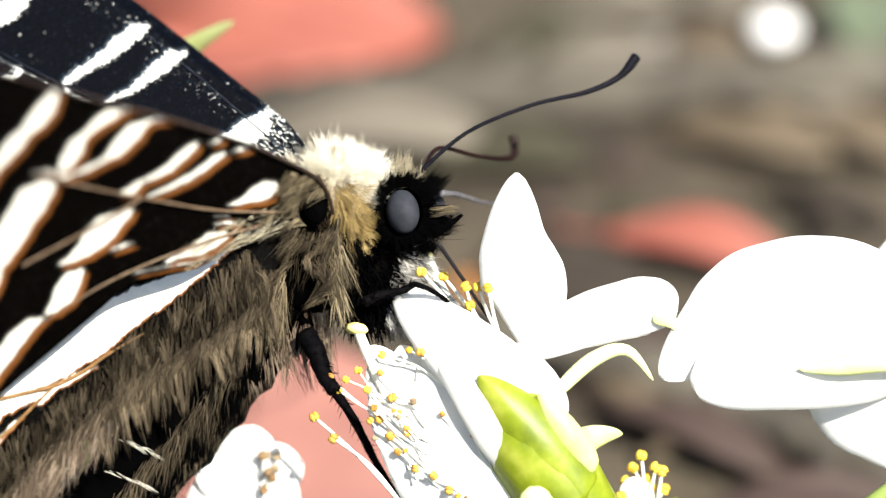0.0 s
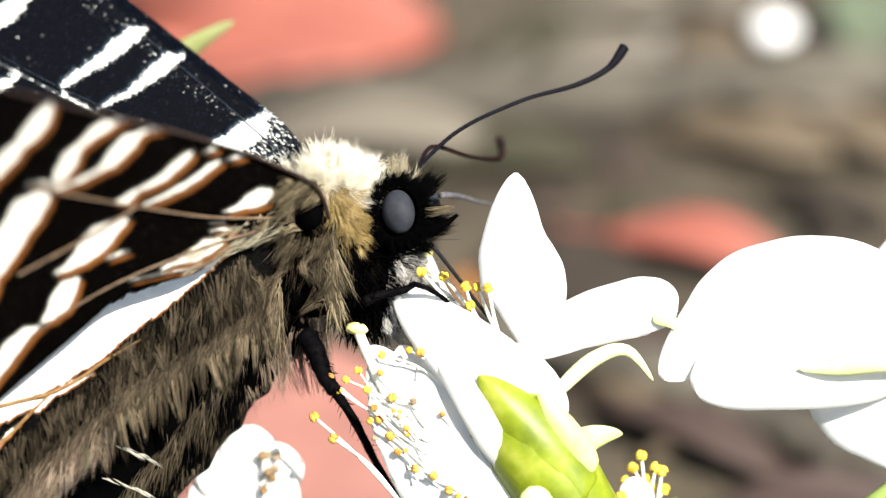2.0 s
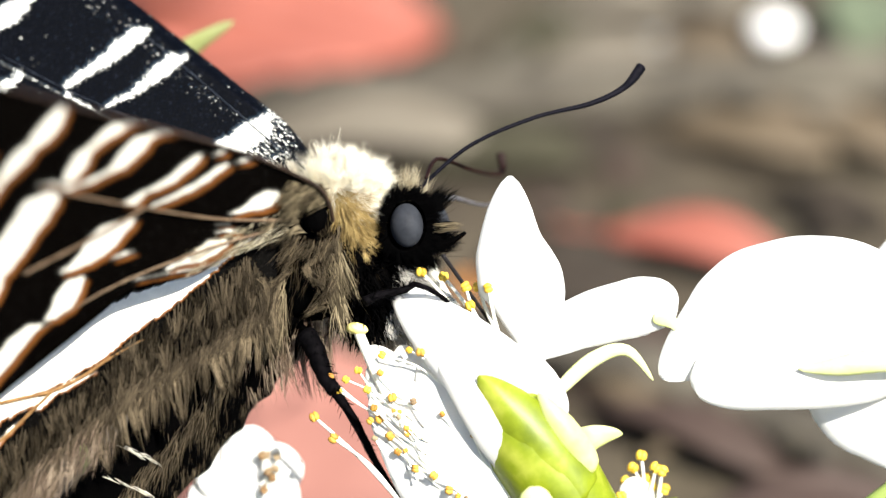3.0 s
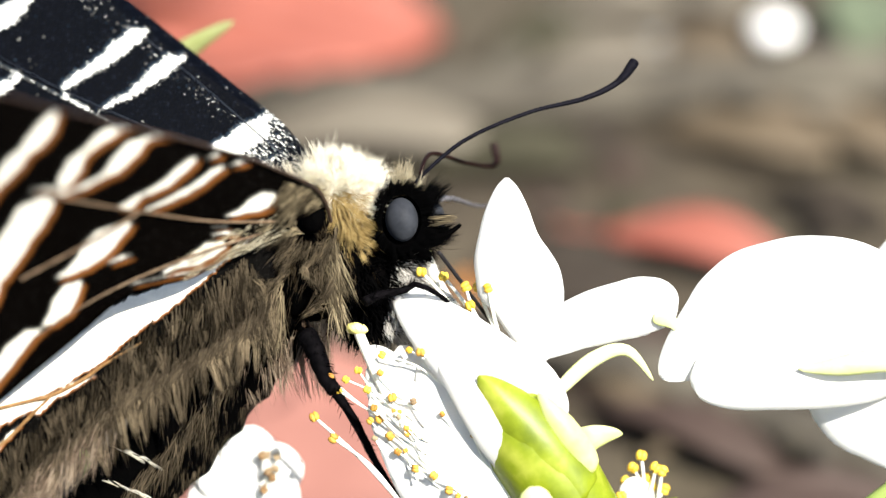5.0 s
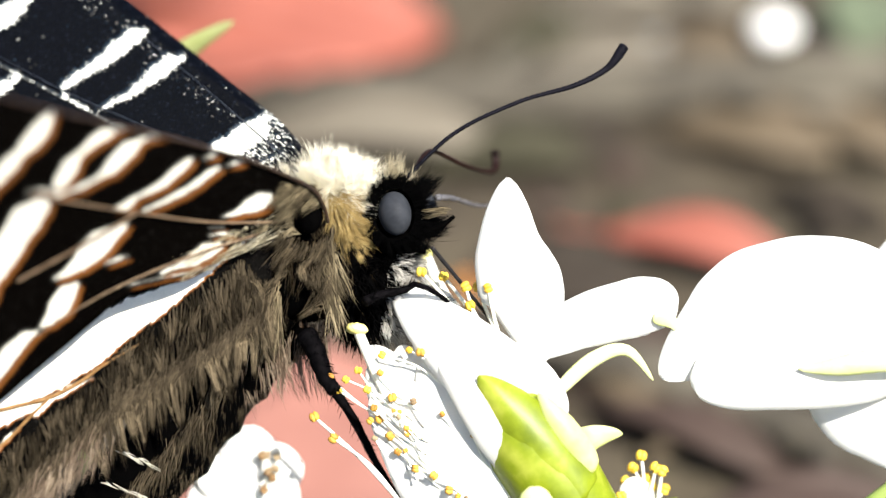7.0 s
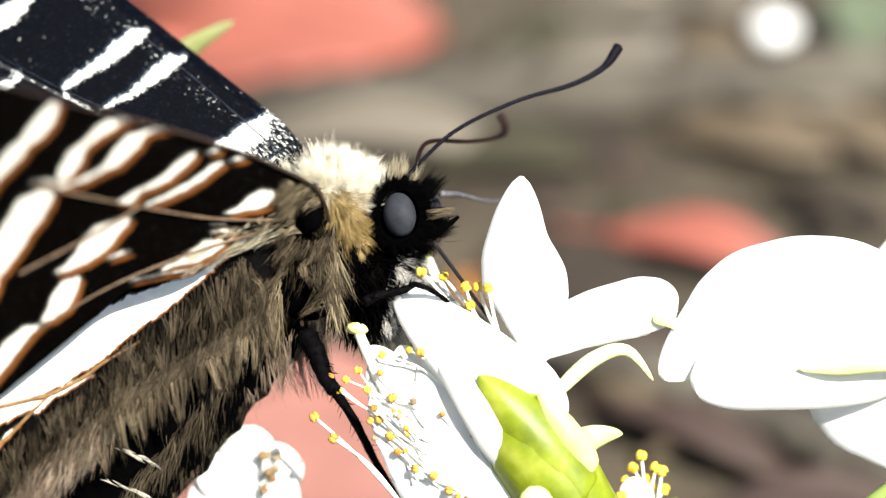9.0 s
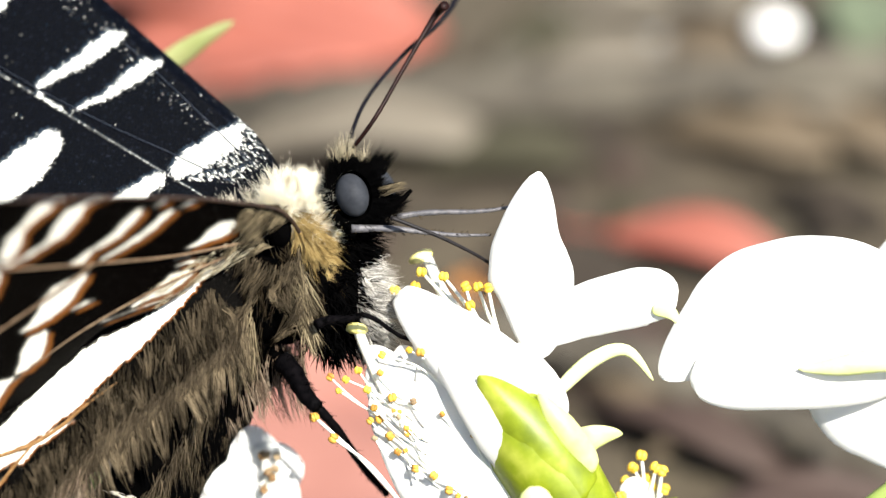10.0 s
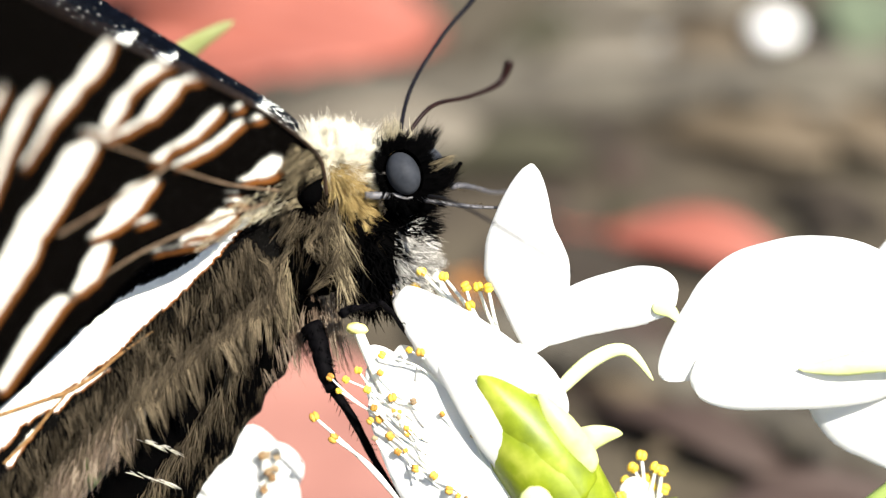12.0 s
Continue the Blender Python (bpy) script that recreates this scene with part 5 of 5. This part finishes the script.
    # proboscis: root and tip
    start = [(775, 430), (756, 420), (754, 424), (760, 430), (768, 438), (772, 440), (784, 452), (776, 446), (778, 448), (764, 440), (758, 436), (764, 438), (768, 430), (715, 372), (692, 385),
             (690, 345), (690, 290), (690, 282), (760, 348)]
    end = [(838, 545), (836, 545), (836, 545), (836, 545), (836, 545), (836, 545), (838, 548), (838, 548), (838, 548), (836, 545), (836, 545), (836, 545), (840, 550), (850, 560), (852, 525),
           (880, 585), (884, 580), (890, 362), (1012, 482)]
    roll = [82] * 13 + [60, 60, 0, 0, 75, 84]
    carry(part["tongue"], [aimed(a, b, 345, -1 if t > 11.6 else 1, 40) @ Matrix.Rotation(radians(r), 4, "X") for t, a, b, r in zip(TIMES, fill(start, None, None, (735, 325)), fill(end, None, None, (1040, 458)), fill(roll, None, None, 110))], head)

    # legs
    hip = [(540, 592)] * 13 + [(496, 615), (500, 640), (486, 640), (502, 612), (518, 580), (550, 575)]
    knee = [(592, 692)] * 13 + [(556, 710), (560, 720), (556, 725), (562, 700), (578, 690), (590, 690)]
    toe = [(705, 880)] * 13 + [(680, 870), (685, 875), (685, 875), (695, 870), (705, 880), (705, 880)]
    carry(part["mid_a"], [aimed(a, b, 125, -1, -20) for a, b in zip(fill(hip), fill(knee))], root)
    carry(part["mid_b"], [aimed(a, b, 240, 1, -20) for a, b in zip(fill(knee), fill(toe))], root)
    hip = [(645, 535)] * 13 + [(560, 590), (560, 575), (560, 600), (570, 590), (590, 565), (605, 556)]
    knee = [(735, 503)] * 13 + [(648, 570), (640, 556), (652, 590), (640, 566), (655, 552), (672, 535)]
    toe = [(832, 552)] * 13 + [(728, 612), (728, 602), (745, 645), (755, 645), (745, 630), (738, 605)]
    carry(part["fore_a"], [aimed(a, b, 105, 1, 62) for a, b in zip(fill(hip), fill(knee))], root)
    carry(part["fore_b"], [aimed(a, b, 130, 1, 78) for a, b in zip(fill(knee), fill(toe))], root)
    foot = [(655, 455)] * 12 + [(650, 450), (596, 405), (622, 405), (594, 396), (574, 358), (590, 326), (646, 346)]
    top = [(745, 500)] * 12 + [(740, 495), (845, 358), (868, 416), (824, 284), (806, 234), (678, 228), (892, 368)]
    carry(part["grey"], [aimed(a, b, 255, -1 if t == 11.5 else 1, 20 if t > 9.3 else -130) for t, a, b in zip(TIMES, fill(foot, None, None, (650, 315)), fill(top, None, None, (905, 290)))], root)
    foot = [(780, 343), (770, 332), (768, 336), (774, 344), (780, 346), (786, 350), (784, 352), (778, 352), (780, 354), (770, 352), (768, 350), (772, 350), (780, 344), (700, 358), (700, 385), (686, 396), (688, 382), (706, 334), (800, 330)]
    top = [(882, 360), (890, 360), (888, 360), (890, 360), (882, 360), (880, 362), (872, 362), (866, 364), (866, 366), (866, 366), (866, 366), (868, 364), (886, 356), (884, 370), (908, 366), (896, 374), (910, 356), (868, 346), (896, 340)]
    carry(part["reach"], [aimed(a, b, 210, 1, -60) for a, b in zip(fill(foot, (768, 338)), fill(top, (890, 358)))], root)

    # petals that sway as they are gripped
    tip = [916, 934, 927, 930, 914, 916, 904, 898, 902, 900, 900, 900, 924, 915, 955, 933, 955, 906, 942]
    base = Matrix.Translation(at(920, 600, 0))
    slide = fill([0] * 17 + [-16, -4])
    rise = fill([0, 0, 0, 0, 0, -3, -5, -8, -8, -8, -8, -8, -6, -7, 4, -4, 10, 10, 17], 12, 0, 12)
    walk(upright_petal, [(t, base @ Matrix.Translation((d * U, h * U, 0)) @ Matrix.Rotation(-(x - d - 916) / 290, 4, "Z")) for t, x, d, h in zip(TIMES, fill(tip, 950, 924, 945), slide, rise)])
    base = Matrix.Translation(at(930, 625, 0))
    lift = [0] * 13 + [0.6, 0.85, 1, 1, 1, 1]
    walk(level_petal, [(t, base @ Matrix.Translation(Vector((-2, 23, 0)) * (U * a)) @ Matrix.Rotation(radians(-1.0 * a), 4, "Z")) for t, a in zip(TIMES, fill(lift))])


fly, part = build_butterfly()
motions()
